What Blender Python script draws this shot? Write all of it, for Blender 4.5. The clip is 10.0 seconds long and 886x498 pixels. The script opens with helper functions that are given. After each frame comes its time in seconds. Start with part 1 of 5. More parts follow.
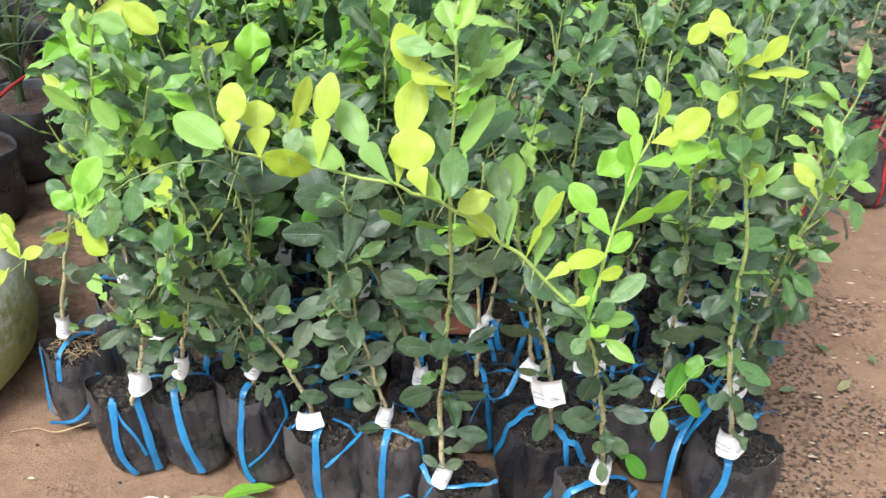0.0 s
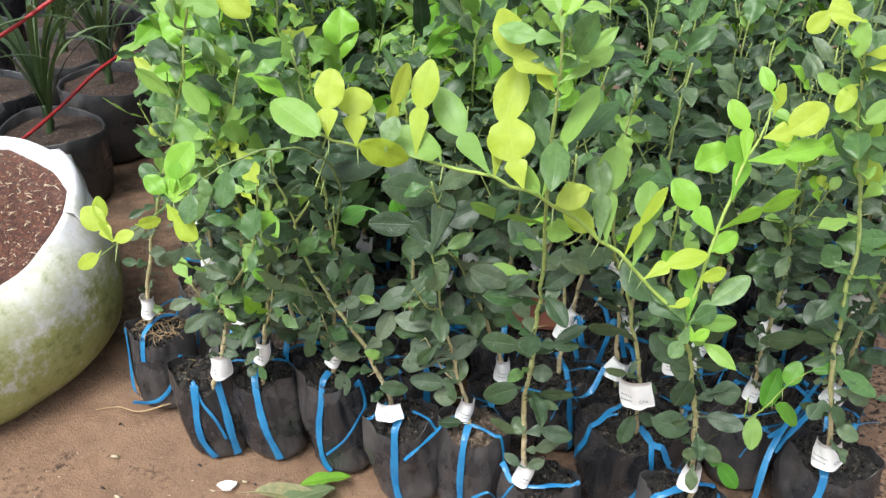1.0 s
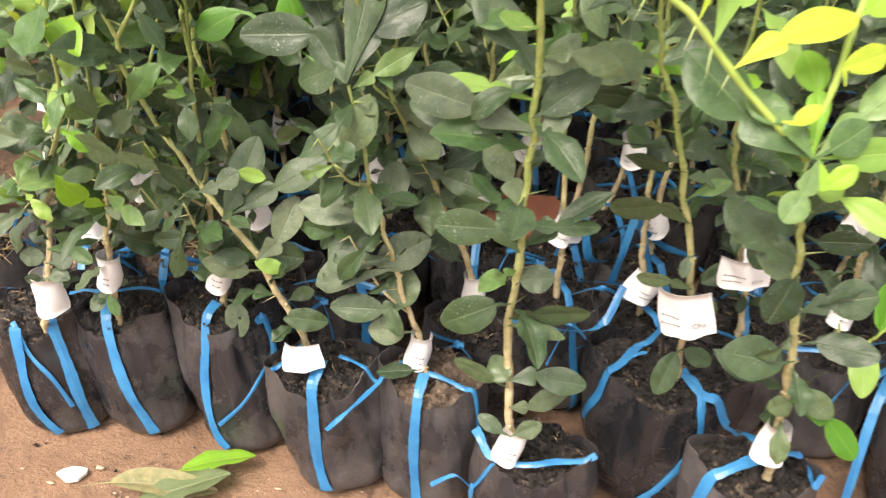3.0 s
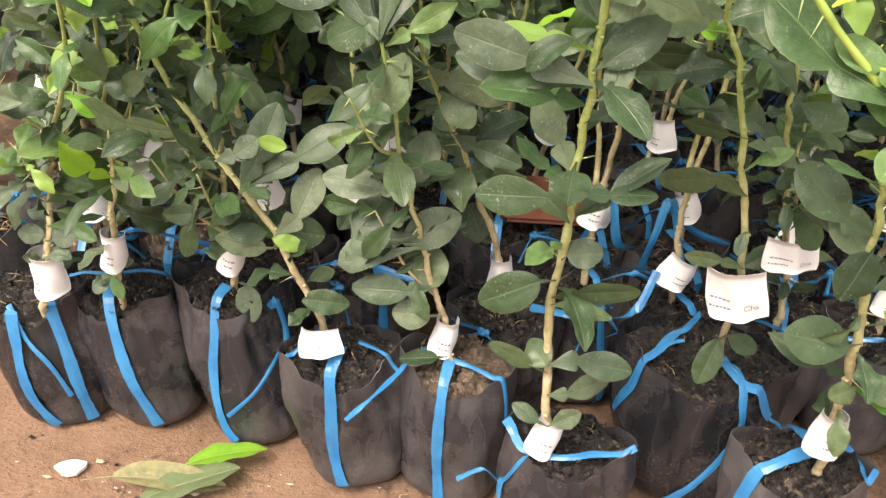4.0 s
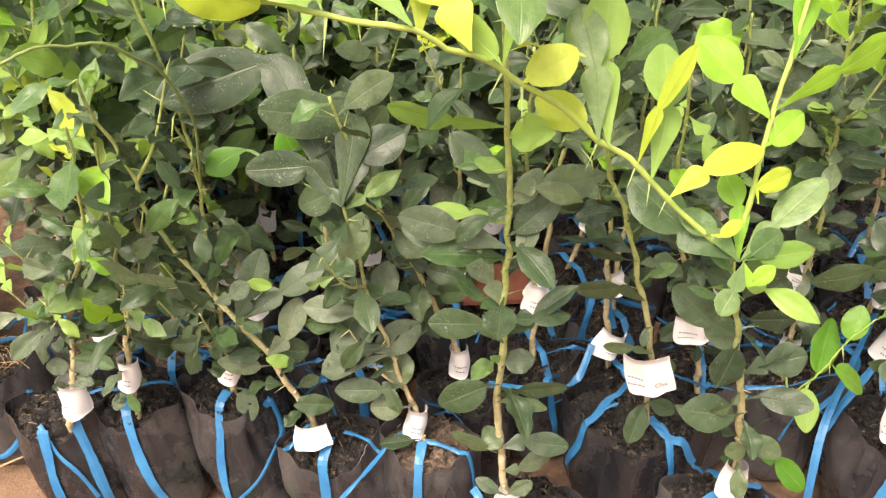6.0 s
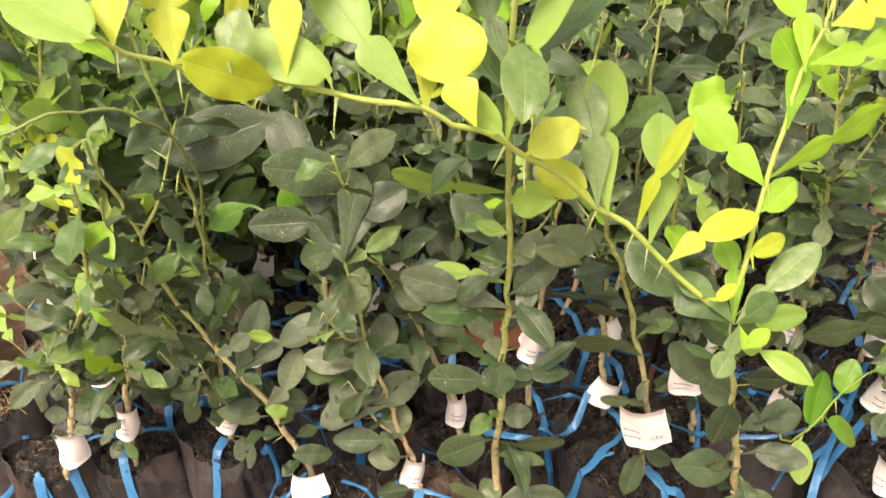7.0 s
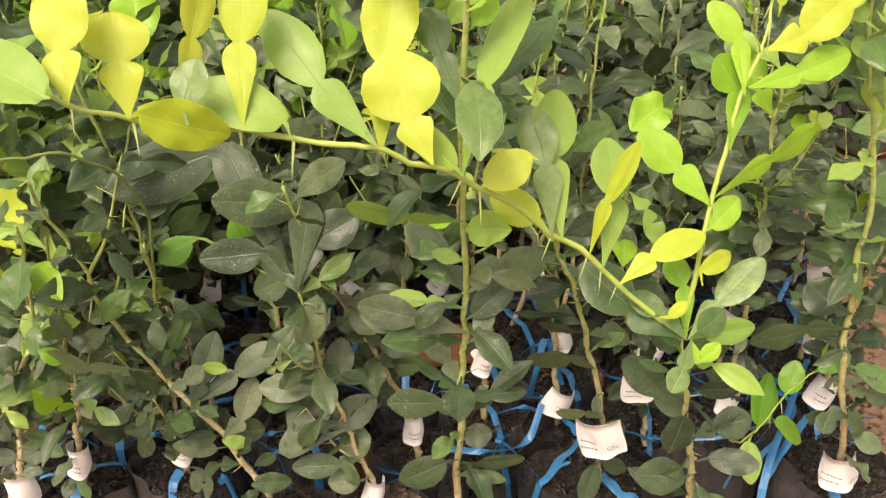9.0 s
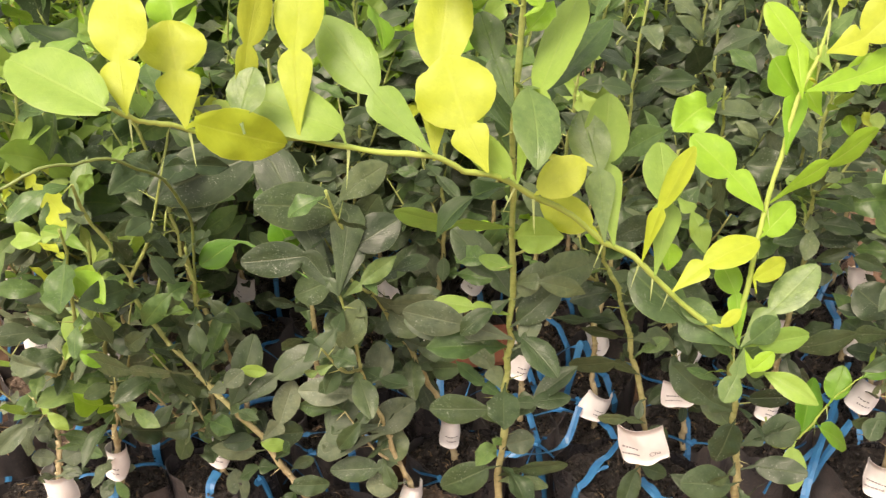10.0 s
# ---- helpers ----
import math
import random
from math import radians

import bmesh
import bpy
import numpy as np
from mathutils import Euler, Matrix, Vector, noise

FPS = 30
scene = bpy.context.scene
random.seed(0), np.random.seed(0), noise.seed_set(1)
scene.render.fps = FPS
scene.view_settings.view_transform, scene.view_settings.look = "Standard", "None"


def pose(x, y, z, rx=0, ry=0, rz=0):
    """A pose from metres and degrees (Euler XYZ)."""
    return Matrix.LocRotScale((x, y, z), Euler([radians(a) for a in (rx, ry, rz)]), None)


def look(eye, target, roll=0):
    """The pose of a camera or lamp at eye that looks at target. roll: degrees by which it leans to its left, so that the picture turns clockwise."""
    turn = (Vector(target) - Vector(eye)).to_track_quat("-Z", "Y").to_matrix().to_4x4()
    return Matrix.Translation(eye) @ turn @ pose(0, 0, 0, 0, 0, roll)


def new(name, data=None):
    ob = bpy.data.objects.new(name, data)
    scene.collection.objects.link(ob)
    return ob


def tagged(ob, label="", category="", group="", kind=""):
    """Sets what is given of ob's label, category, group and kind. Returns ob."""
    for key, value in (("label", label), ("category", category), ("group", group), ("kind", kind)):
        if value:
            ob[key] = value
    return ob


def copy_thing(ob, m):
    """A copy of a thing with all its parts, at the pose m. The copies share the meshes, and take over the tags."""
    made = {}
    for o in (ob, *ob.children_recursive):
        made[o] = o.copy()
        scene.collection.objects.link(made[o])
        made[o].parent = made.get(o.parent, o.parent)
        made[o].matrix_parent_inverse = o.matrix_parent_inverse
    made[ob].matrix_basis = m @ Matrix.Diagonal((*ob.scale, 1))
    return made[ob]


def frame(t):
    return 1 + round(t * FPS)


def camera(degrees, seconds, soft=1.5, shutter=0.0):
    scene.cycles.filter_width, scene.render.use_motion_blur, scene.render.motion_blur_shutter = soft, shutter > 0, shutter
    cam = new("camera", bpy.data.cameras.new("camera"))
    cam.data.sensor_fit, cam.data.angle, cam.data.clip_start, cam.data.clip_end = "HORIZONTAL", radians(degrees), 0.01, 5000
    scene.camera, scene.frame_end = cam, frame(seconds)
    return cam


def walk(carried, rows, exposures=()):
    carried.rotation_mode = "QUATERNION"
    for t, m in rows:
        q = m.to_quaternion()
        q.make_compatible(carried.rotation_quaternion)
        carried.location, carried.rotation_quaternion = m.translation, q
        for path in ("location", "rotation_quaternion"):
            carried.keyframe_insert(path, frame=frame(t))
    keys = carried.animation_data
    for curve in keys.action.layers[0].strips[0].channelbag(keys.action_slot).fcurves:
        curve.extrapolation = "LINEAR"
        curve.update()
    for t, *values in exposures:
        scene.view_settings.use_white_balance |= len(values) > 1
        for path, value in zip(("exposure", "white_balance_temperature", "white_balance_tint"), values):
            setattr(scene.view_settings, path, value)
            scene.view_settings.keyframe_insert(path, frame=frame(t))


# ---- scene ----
# ================= camera =================
cam = camera(53.0, 10.0, soft=1.35, shutter=0.25)
PATH = [
    (0.0, pose(0.1259, -0.1184, 1.5326, 58.49, -3.16, 6.12)),
    (0.5, pose(0.1065, -0.0939, 1.5198, 56.91, -2.20, 9.05)),
    (1.0, pose(0.0841, -0.0814, 1.5167, 57.43, -2.20, 10.68)),
    (1.5, pose(0.0952, -0.0563, 1.5344, 59.17, -1.12, 9.00)),
    (2.0, pose(0.1239, 0.0191, 1.4905, 58.60, 0.08, 7.43)),
    (2.3, pose(0.1285, 0.1477, 1.3604, 57.13, -0.23, 6.38)),
    (2.5, pose(0.1377, 0.2212, 1.2425, 56.05, -0.76, 6.60)),
    (3.0, pose(0.0719, 0.3742, 1.0517, 55.51, -1.81, 8.80)),
    (3.2, pose(0.0419, 0.4088, 1.0125, 56.61, -2.93, 9.17)),
    (4.3, pose(0.0177, 0.4050, 0.9821, 54.58, -1.86, 7.22)),
    (4.5, pose(0.0411, 0.3824, 1.0035, 53.76, -0.81, 6.16)),
    (5.0, pose(0.0687, 0.3246, 1.1060, 54.25, 0.85, 4.48)),
    (5.5, pose(0.0472, 0.2957, 1.1749, 56.57, 1.05, 4.35)),
    (6.8, pose(0.0514, 0.2957, 1.2274, 57.78, -0.06, 3.88)),
    (7.0, pose(0.0381, 0.2969, 1.2387, 59.09, 0.11, 3.88)),
    (7.5, pose(-0.0064, 0.3100, 1.2511, 60.43, -1.40, 3.71)),
    (8.0, pose(-0.0117, 0.3117, 1.2630, 60.41, -1.64, 2.13)),
    (8.5, pose(0.0081, 0.3031, 1.2547, 58.87, -0.69, 0.52)),
    (9.0, pose(0.0209, 0.3043, 1.2662, 59.19, 0.16, -0.70)),
    (9.5, pose(0.0068, 0.3158, 1.2703, 58.98, 0.05, -0.85)),
    (10.0, pose(-0.0057, 0.3216, 1.2706, 58.79, 0.75, 0.50)),
]
walk(cam, PATH, exposures=[(0.0, 1.05, 6100, 5), (0.8, 0.80, 6200, 4), (2.0, 0.9, 6100, 5), (2.7, 1.2, 7000, 12), (3.1, 1.4, 7400, 14), (4.5, 1.27, 7400, 14), (5.5, 1.36, 7500, 15), (7.0, 1.2, 8400, 19), (7.5, 1.1, 8500, 19), (8.0, 0.98, 8500, 19), (10.0, 0.96, 8300, 19)])

# ================= light: bright overcast sky =================
world = bpy.data.worlds.new("overcast_sky")
scene.world = world
world.use_nodes = True
wn, wl = world.node_tree.nodes, world.node_tree.links
sky = wn.new("ShaderNodeTexSky")
sky.sky_type = "NISHITA"
sky.sun_disc = False
sky.sun_elevation, sky.sun_rotation = radians(58), radians(209)
sky.dust_density = 4.0
grey = wn.new("ShaderNodeHueSaturation")
grey.inputs["Saturation"].default_value = 0.45
wl.new(sky.outputs["Color"], grey.inputs["Color"])
wl.new(grey.outputs["Color"], wn["Background"].inputs["Color"])
wn["Background"].inputs["Strength"].default_value = 0.15
sun = new("sun", bpy.data.lights.new("sun", "SUN"))
sun.data.energy, sun.data.angle, sun.data.color = 1.9, radians(28), (1.0, 0.97, 0.92)
sun.matrix_world = look((-0.90, -1.0, 3.0), (0.0, 0.6, 0))
sun.data.use_shadow = True


# ================= materials =================
class Nodes:
    """Short hand for building one node material."""

    def __init__(self, name, rough=0.6, metal=0.0, spec=0.5):
        self.mat = bpy.data.materials.new(name)
        self.mat.use_nodes = True
        self.t = self.mat.node_tree
        self.b = self.t.nodes["Principled BSDF"]
        self.b.inputs["Roughness"].default_value = rough
        self.b.inputs["Metallic"].default_value = metal
        self.b.inputs["Specular IOR Level"].default_value = spec

    def n(self, kind, **inputs):
        node = self.t.nodes.new(kind)
        for key, value in inputs.items():
            node.inputs[key.replace("_", " ")].default_value = value
        return node

    def link(self, a, b):
        self.t.links.new(a, b)

    def coords(self, which="Object"):
        return self.n("ShaderNodeTexCoord").outputs[which]

    def noise(self, scale, detail=4.0, rough=0.6, which="Object", vec=None):
        node = self.n("ShaderNodeTexNoise", Scale=scale, Detail=detail, Roughness=rough)
        self.link(vec or self.coords(which), node.inputs["Vector"])
        return node.outputs["Fac"]

    def ramp(self, fac, stops):
        node = self.n("ShaderNodeValToRGB")
        while len(node.color_ramp.elements) < len(stops):
            node.color_ramp.elements.new(0.5)
        for el, (p, c) in zip(node.color_ramp.elements, stops):
            el.position, el.color = p, (*c, 1)
        self.link(fac, node.inputs["Fac"])
        return node.outputs["Color"]

    def mix(self, fac, a, b, kind="MIX"):
        node = self.n("ShaderNodeMix")
        node.data_type, node.blend_type = "RGBA", kind
        for k, v in ((0, fac), (6, a), (7, b)):
            if isinstance(v, (int, float)):
                node.inputs[k].default_value = v
            elif isinstance(v, tuple):
                node.inputs[k].default_value = (*v, 1)
            else:
                self.link(v, node.inputs[k])
        return node.outputs[2]

    def math(self, op, a, b=0.0, c=0.0):
        node = self.n("ShaderNodeMath")
        node.operation = op
        for k, v in enumerate((a, b, c)):
            if isinstance(v, (int, float)):
                node.inputs[k].default_value = v
            else:
                self.link(v, node.inputs[k])
        return node.outputs[0]

    def band(self, fac, lo, hi):
        node = self.n("ShaderNodeMapRange")
        node.inputs["From Min"].default_value, node.inputs["From Max"].default_value = lo, hi
        self.link(fac, node.inputs["Value"])
        return node.outputs[0]

    def random(self):
        return self.n("ShaderNodeObjectInfo").outputs["Random"]

    def bump(self, height, strength=0.3, distance=0.002):
        node = self.n("ShaderNodeBump", Strength=strength, Distance=distance)
        self.link(height, node.inputs["Height"])
        self.link(node.outputs[0], self.b.inputs["Normal"])
        return node

    def colour(self, c):
        if isinstance(c, tuple):
            self.b.inputs["Base Color"].default_value = (*c, 1)
        else:
            self.link(c, self.b.inputs["Base Color"])
        return self.mat


def leaf_material(name, dark, mid, light, vein, rough, clear, dust, island=False, rib_show=0.75):
    """A citrus leaf: pale midrib and margin, mottled blade, dust specks, light that shines through."""
    m = Nodes(name, rough=rough, spec=0.40)
    uv = m.n("ShaderNodeSeparateXYZ")
    m.link(m.coords("UV"), uv.inputs[0])
    u, v = uv.outputs[0], uv.outputs[1]
    side = m.math("ABSOLUTE", m.math("SUBTRACT", u, 0.5))
    calm = 1.0 if dust > 0.4 else 0.30
    rnd = m.n("ShaderNodeNewGeometry").outputs["Random Per Island"] if island else m.random()
    base = m.ramp(rnd, [(0.0, dark), (0.35, mid), (0.75, mid), (1.0, light)])
    mottle = m.noise(75.0, 4.0, 0.65)
    blotch = m.noise(130.0, 3.0, 0.55)
    base = m.mix(m.math("MULTIPLY", m.band(mottle, 0.38, 0.66), calm), base, m.mix(1.0, base, (0.62, 0.72, 0.72), "MULTIPLY"))
    base = m.mix(m.math("MULTIPLY", m.band(blotch, 0.54, 0.70), 0.38 * calm), base, m.mix(1.0, base, (1.7, 1.6, 1.6), "MULTIPLY"))
    # side veins run slanted from the midrib
    slant = m.math("SUBTRACT", m.math("MULTIPLY", v, 26.0), m.math("MULTIPLY", side, 22.0))
    wave = m.math("ABSOLUTE", m.math("SINE", m.math("ADD", slant, m.math("MULTIPLY", mottle, 1.6))))
    veins = m.math("POWER", m.math("SUBTRACT", 1.0, wave), 5.0)
    rib = m.math("SUBTRACT", 1.0, m.band(side, 0.0, 0.035))
    margin = m.band(side, 0.478, 0.496)
    base = m.mix(m.math("MULTIPLY", veins, 0.12 * rib_show), base, vein)
    base = m.mix(m.math("MULTIPLY", m.math("MULTIPLY", rib, m.band(mottle, 0.25, 0.6)), rib_show), base, vein)
    base = m.mix(m.math("MULTIPLY", margin, 0.40), base, vein)
    gloss = m.math("ADD", m.math("MULTIPLY", mottle, 0.22), rough - 0.11)
    if dust:
        specks = m.noise(420.0, 2.0)
        patch = m.noise(35.0, 3.0)
        fac = m.math("MULTIPLY", m.band(specks, 0.60, 0.68), m.band(patch, 0.46, 0.62))
        base = m.mix(m.math("MULTIPLY", fac, dust), base, (0.34, 0.38, 0.33))
        film = m.noise(22.0, 4.0, 0.65)
        base = m.mix(m.math("MULTIPLY", m.band(film, 0.42, 0.72), 0.17 * min(1.0, dust)), base, (0.22, 0.24, 0.19))
        gloss = m.math("ADD", m.math("MULTIPLY", fac, 0.35), m.math("ADD", m.math("MULTIPLY", m.band(film, 0.42, 0.72), 0.12), gloss))
    m.link(gloss, m.b.inputs["Roughness"])
    m.colour(base)
    quilt = m.math("ADD", m.math("MULTIPLY", mottle, 0.9), m.math("MULTIPLY", blotch, 0.35))
    m.bump(m.math("ADD", m.math("MULTIPLY", veins, -0.25 * rib_show), m.math("ADD", m.math("MULTIPLY", rib, -0.9 * rib_show), quilt)), 0.55, 0.0016)
    back = m.n("ShaderNodeBsdfTranslucent")
    m.link(m.mix(1.0, base, (1.0, 1.0, 0.55), "MULTIPLY"), back.inputs["Color"])
    both = m.n("ShaderNodeMixShader", Fac=clear)
    out = m.t.nodes["Material Output"]
    m.link(m.b.outputs[0], both.inputs[1])
    m.link(back.outputs[0], both.inputs[2])
    m.link(both.outputs[0], out.inputs["Surface"])
    return m.mat


LEAF = {}
for key, isl in (("", False), ("_crowd", True)):
    LEAF["old" + key] = leaf_material("mature_leaf" + key, (0.021, 0.044, 0.018), (0.050, 0.087, 0.036), (0.130, 0.176, 0.084), (0.15, 0.19, 0.10), 0.36, 0.14, 0.6, isl, 0.5)
    LEAF["mid" + key] = leaf_material("green_leaf" + key, (0.050, 0.105, 0.034), (0.090, 0.175, 0.052), (0.17, 0.265, 0.088), (0.22, 0.34, 0.10), 0.32, 0.22, 0.5, isl, 0.4)
    LEAF["vivid" + key] = leaf_material("vivid_green_leaf" + key, (0.065, 0.20, 0.018), (0.095, 0.27, 0.024), (0.14, 0.33, 0.03), (0.28, 0.42, 0.10), 0.34, 0.28, 0.0, isl, 0.4)
    LEAF["dusty" + key] = leaf_material("dusty_leaf" + key, (0.070, 0.100, 0.055), (0.105, 0.140, 0.078), (0.165, 0.200, 0.115), (0.20, 0.23, 0.14), 0.42, 0.12, 0.7, isl, 0.45)
    LEAF["fresh" + key] = leaf_material("pale_green_leaf" + key, (0.17, 0.32, 0.065), (0.25, 0.41, 0.085), (0.34, 0.48, 0.12), (0.38, 0.50, 0.15), 0.36, 0.30, 0.15, isl, 0.28)
    LEAF["new" + key] = leaf_material("young_leaf" + key, (0.37, 0.49, 0.045), (0.44, 0.54, 0.065), (0.52, 0.61, 0.10), (0.58, 0.63, 0.17), 0.45, 0.36, 0.0, isl, 0.25)
    LEAF["bright" + key] = leaf_material("fresh_leaf" + key, (0.18, 0.40, 0.036), (0.25, 0.48, 0.046), (0.35, 0.55, 0.06), (0.46, 0.60, 0.18), 0.38, 0.33, 0.0, isl, 0.45)


def bark_material():
    m = Nodes("citrus_bark", rough=0.75)
    pos = m.n("ShaderNodeSeparateXYZ")
    m.link(m.coords("Object"), pos.inputs[0])
    streak = m.noise(90.0, 5.0)
    wood = m.ramp(streak, [(0.3, (0.32, 0.255, 0.14)), (0.55, (0.49, 0.41, 0.245)), (0.8, (0.62, 0.56, 0.37))])
    green = m.ramp(streak, [(0.3, (0.20, 0.27, 0.07)), (0.55, (0.32, 0.39, 0.12)), (0.75, (0.45, 0.49, 0.21))])
    height = m.math("ADD", pos.outputs[2], m.math("MULTIPLY", m.noise(9.0), 0.16))
    base = m.mix(m.band(height, 0.42, 0.74), wood, green)
    m.bump(streak, 0.5, 0.002)
    return m.colour(base)


def shoot_material():
    m = Nodes("green_shoot", rough=0.5)
    m.bump(m.noise(140.0), 0.3, 0.001)
    return m.colour(m.ramp(m.noise(22.0), [(0.3, (0.25, 0.38, 0.065)), (0.7, (0.40, 0.51, 0.13))]))


def plastic_material():
    """Thin black polythene: slick, creased, dusted with dried earth in patches."""
    m = Nodes("black_polybag", rough=0.35, spec=0.5)
    dirt = m.noise(9.0, 6.0, 0.65)
    grains = m.noise(230.0, 3.0)
    patch = m.noise(17.0, 5.0, 0.65)
    base = m.ramp(m.random(), [(0.0, (0.014, 0.0142, 0.0168)), (1.0, (0.032, 0.0315, 0.036))])
    film = m.math("ADD", m.math("MULTIPLY", dirt, 0.8), m.math("MULTIPLY", m.random(), 0.16))
    base = m.mix(m.math("MULTIPLY", m.band(film, 0.42, 0.66), 0.62), base, (0.122, 0.110, 0.108))
    base = m.mix(m.math("MULTIPLY", m.math("MULTIPLY", m.band(grains, 0.56, 0.66), m.band(patch, 0.46, 0.60)), 0.35), base, (0.20, 0.15, 0.12))
    # thin long creases that cross, and a soft unevenness
    stretch = m.n("ShaderNodeMapping")
    stretch.inputs["Scale"].default_value = (1.0, 1.0, 0.45)
    stretch.inputs["Rotation"].default_value = (0.5, 0.35, 0.0)
    m.link(m.coords("Object"), stretch.inputs["Vector"])
    line = m.math("ABSOLUTE", m.math("SUBTRACT", m.noise(17.0, 2.5, 0.5, vec=stretch.outputs[0]), 0.5))
    crease = m.math("SUBTRACT", 1.0, m.band(line, 0.0, 0.022))
    soft = m.noise(17.0, 1.5, 0.5, vec=stretch.outputs[0])
    facet = m.n("ShaderNodeTexVoronoi", Scale=30.0)
    m.link(stretch.outputs[0], facet.inputs["Vector"])
    line2 = m.math("ABSOLUTE", m.math("SUBTRACT", m.noise(42.0, 2.0, 0.5), 0.5))
    crease2 = m.math("MULTIPLY", m.math("SUBTRACT", 1.0, m.band(line2, 0.0, 0.05)), m.band(patch, 0.42, 0.58))
    worn = m.math("MULTIPLY", m.math("ADD", crease, m.math("MULTIPLY", crease2, 0.4)), 0.18)
    base = m.mix(worn, base, (0.10, 0.092, 0.09))
    m.link(m.math("ADD", m.math("MULTIPLY", m.band(film, 0.36, 0.66), 0.30), 0.20), m.b.inputs["Roughness"])
    height = m.math("ADD", m.math("ADD", m.math("MULTIPLY", crease, 0.10), m.math("MULTIPLY", crease2, 0.04)), m.math("ADD", m.math("MULTIPLY", soft, 2.2), m.math("ADD", m.math("MULTIPLY", facet.outputs["Distance"], 0.65), m.math("MULTIPLY", grains, 0.05))))
    m.bump(height, 0.8, 0.006)
    return m.colour(base)


def soil_material(name, a, b, c, scale=55.0, wet=0.4, fleck=(0.30, 0.23, 0.16)):
    """Crumbly potting soil: dark clods with damp glints, pale flecks of husk."""
    m = Nodes(name, rough=0.6, spec=0.6)
    clod = m.noise(scale, 6.0, 0.7)
    cell = m.n("ShaderNodeTexVoronoi", Scale=scale * 4.0)
    m.link(m.coords("Object"), cell.inputs["Vector"])
    base = m.ramp(clod, [(0.34, a), (0.52, b), (0.68, c)])
    tint = m.n("ShaderNodeSeparateColor")
    m.link(cell.outputs["Color"], tint.inputs[0])
    base = m.mix(m.math("MULTIPLY", m.band(tint.outputs[0], 0.90, 0.96), 0.6), base, fleck)
    husk = m.noise(330.0, 2.0)
    base = m.mix(m.math("MULTIPLY", m.band(husk, 0.66, 0.72), 0.7), base, fleck)
    m.link(m.math("ADD", m.math("MULTIPLY", m.band(clod, 0.35, 0.65), 0.4), wet), m.b.inputs["Roughness"])
    m.bump(m.math("ADD", m.math("MULTIPLY", clod, 1.2), m.math("MULTIPLY", cell.outputs["Distance"], -0.22)), 1.0, 0.014)
    return m.colour(base)


def ground_material():
    m = Nodes("brown_earth", rough=0.95, spec=0.2)
    big = m.noise(1.6, 5.0)
    wide = m.noise(0.35, 4.0, 0.6)
    mid = m.noise(11.0, 7.0, 0.7)
    fine = m.noise(170.0, 5.0, 0.7)
    base = m.ramp(mid, [(0.25, (0.165, 0.098, 0.064)), (0.5, (0.258, 0.157, 0.102)), (0.8, (0.35, 0.222, 0.148))])
    base = m.mix(m.math("MULTIPLY", m.band(big, 0.45, 0.7), 0.45), base, (0.235, 0.155, 0.110))
    base = m.mix(m.math("MULTIPLY", m.band(wide, 0.5, 0.66), 0.4), base, (0.15, 0.10, 0.075))
    base = m.mix(m.math("MULTIPLY", m.band(fine, 0.54, 0.72), 0.36), base, (0.13, 0.082, 0.058))
    pale = m.noise(120.0, 2.0)
    base = m.mix(m.math("MULTIPLY", m.band(pale, 0.68, 0.74), 0.6), base, (0.42, 0.32, 0.24))
    spot = m.n("ShaderNodeSeparateXYZ")
    m.link(m.coords("Object"), spot.inputs[0])
    aside = m.math("SUBTRACT", spot.outputs[0], m.math("MULTIPLY", spot.outputs[1], 0.27))
    brim = m.math("MULTIPLY", m.band(aside, 0.30, 0.42), m.band(aside, 0.95, 0.50))
    brim = m.math("MULTIPLY", brim, m.math("MULTIPLY", m.band(spot.outputs[1], 0.8, 1.1), m.band(spot.outputs[1], 2.8, 2.0)))
    spill = m.math("ADD", m.noise(5.5, 6.0, 0.7), m.math("MULTIPLY", brim, 0.16))
    crumbs = m.noise(75.0, 4.0)
    base = m.mix(m.math("MULTIPLY", m.band(spill, 0.55, 0.66), m.band(crumbs, 0.46, 0.60)), base, (0.045, 0.032, 0.026))
    # dark zone among the bags: their shade and damp soil put into the colour
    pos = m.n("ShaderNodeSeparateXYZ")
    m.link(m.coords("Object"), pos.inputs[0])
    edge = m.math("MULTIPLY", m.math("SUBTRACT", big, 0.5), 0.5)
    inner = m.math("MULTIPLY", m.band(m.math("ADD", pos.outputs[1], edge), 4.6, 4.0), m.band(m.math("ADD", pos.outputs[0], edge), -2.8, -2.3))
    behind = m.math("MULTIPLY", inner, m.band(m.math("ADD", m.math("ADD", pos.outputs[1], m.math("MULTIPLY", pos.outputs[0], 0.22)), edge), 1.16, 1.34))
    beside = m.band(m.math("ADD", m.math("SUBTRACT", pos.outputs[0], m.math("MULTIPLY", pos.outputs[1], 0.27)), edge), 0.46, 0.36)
    # litter masks this painted shade and dark soil, broken up by noise
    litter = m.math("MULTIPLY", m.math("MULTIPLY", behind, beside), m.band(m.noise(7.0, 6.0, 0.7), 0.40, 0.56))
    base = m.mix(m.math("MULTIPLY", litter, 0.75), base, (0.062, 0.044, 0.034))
    m.bump(m.math("ADD", m.math("MULTIPLY", mid, 1.5), m.math("ADD", fine, m.math("MULTIPLY", crumbs, 0.8))), 0.8, 0.007)
    return m.colour(base)


def simple(name, stops, scale, rough, bump=0.3, spec=0.5, dist=0.001):
    m = Nodes(name, rough=rough, spec=spec)
    f = m.noise(scale, 5.0)
    m.bump(m.noise(scale * 4, 4.0), bump, dist)
    return m.colour(m.ramp(f, stops))


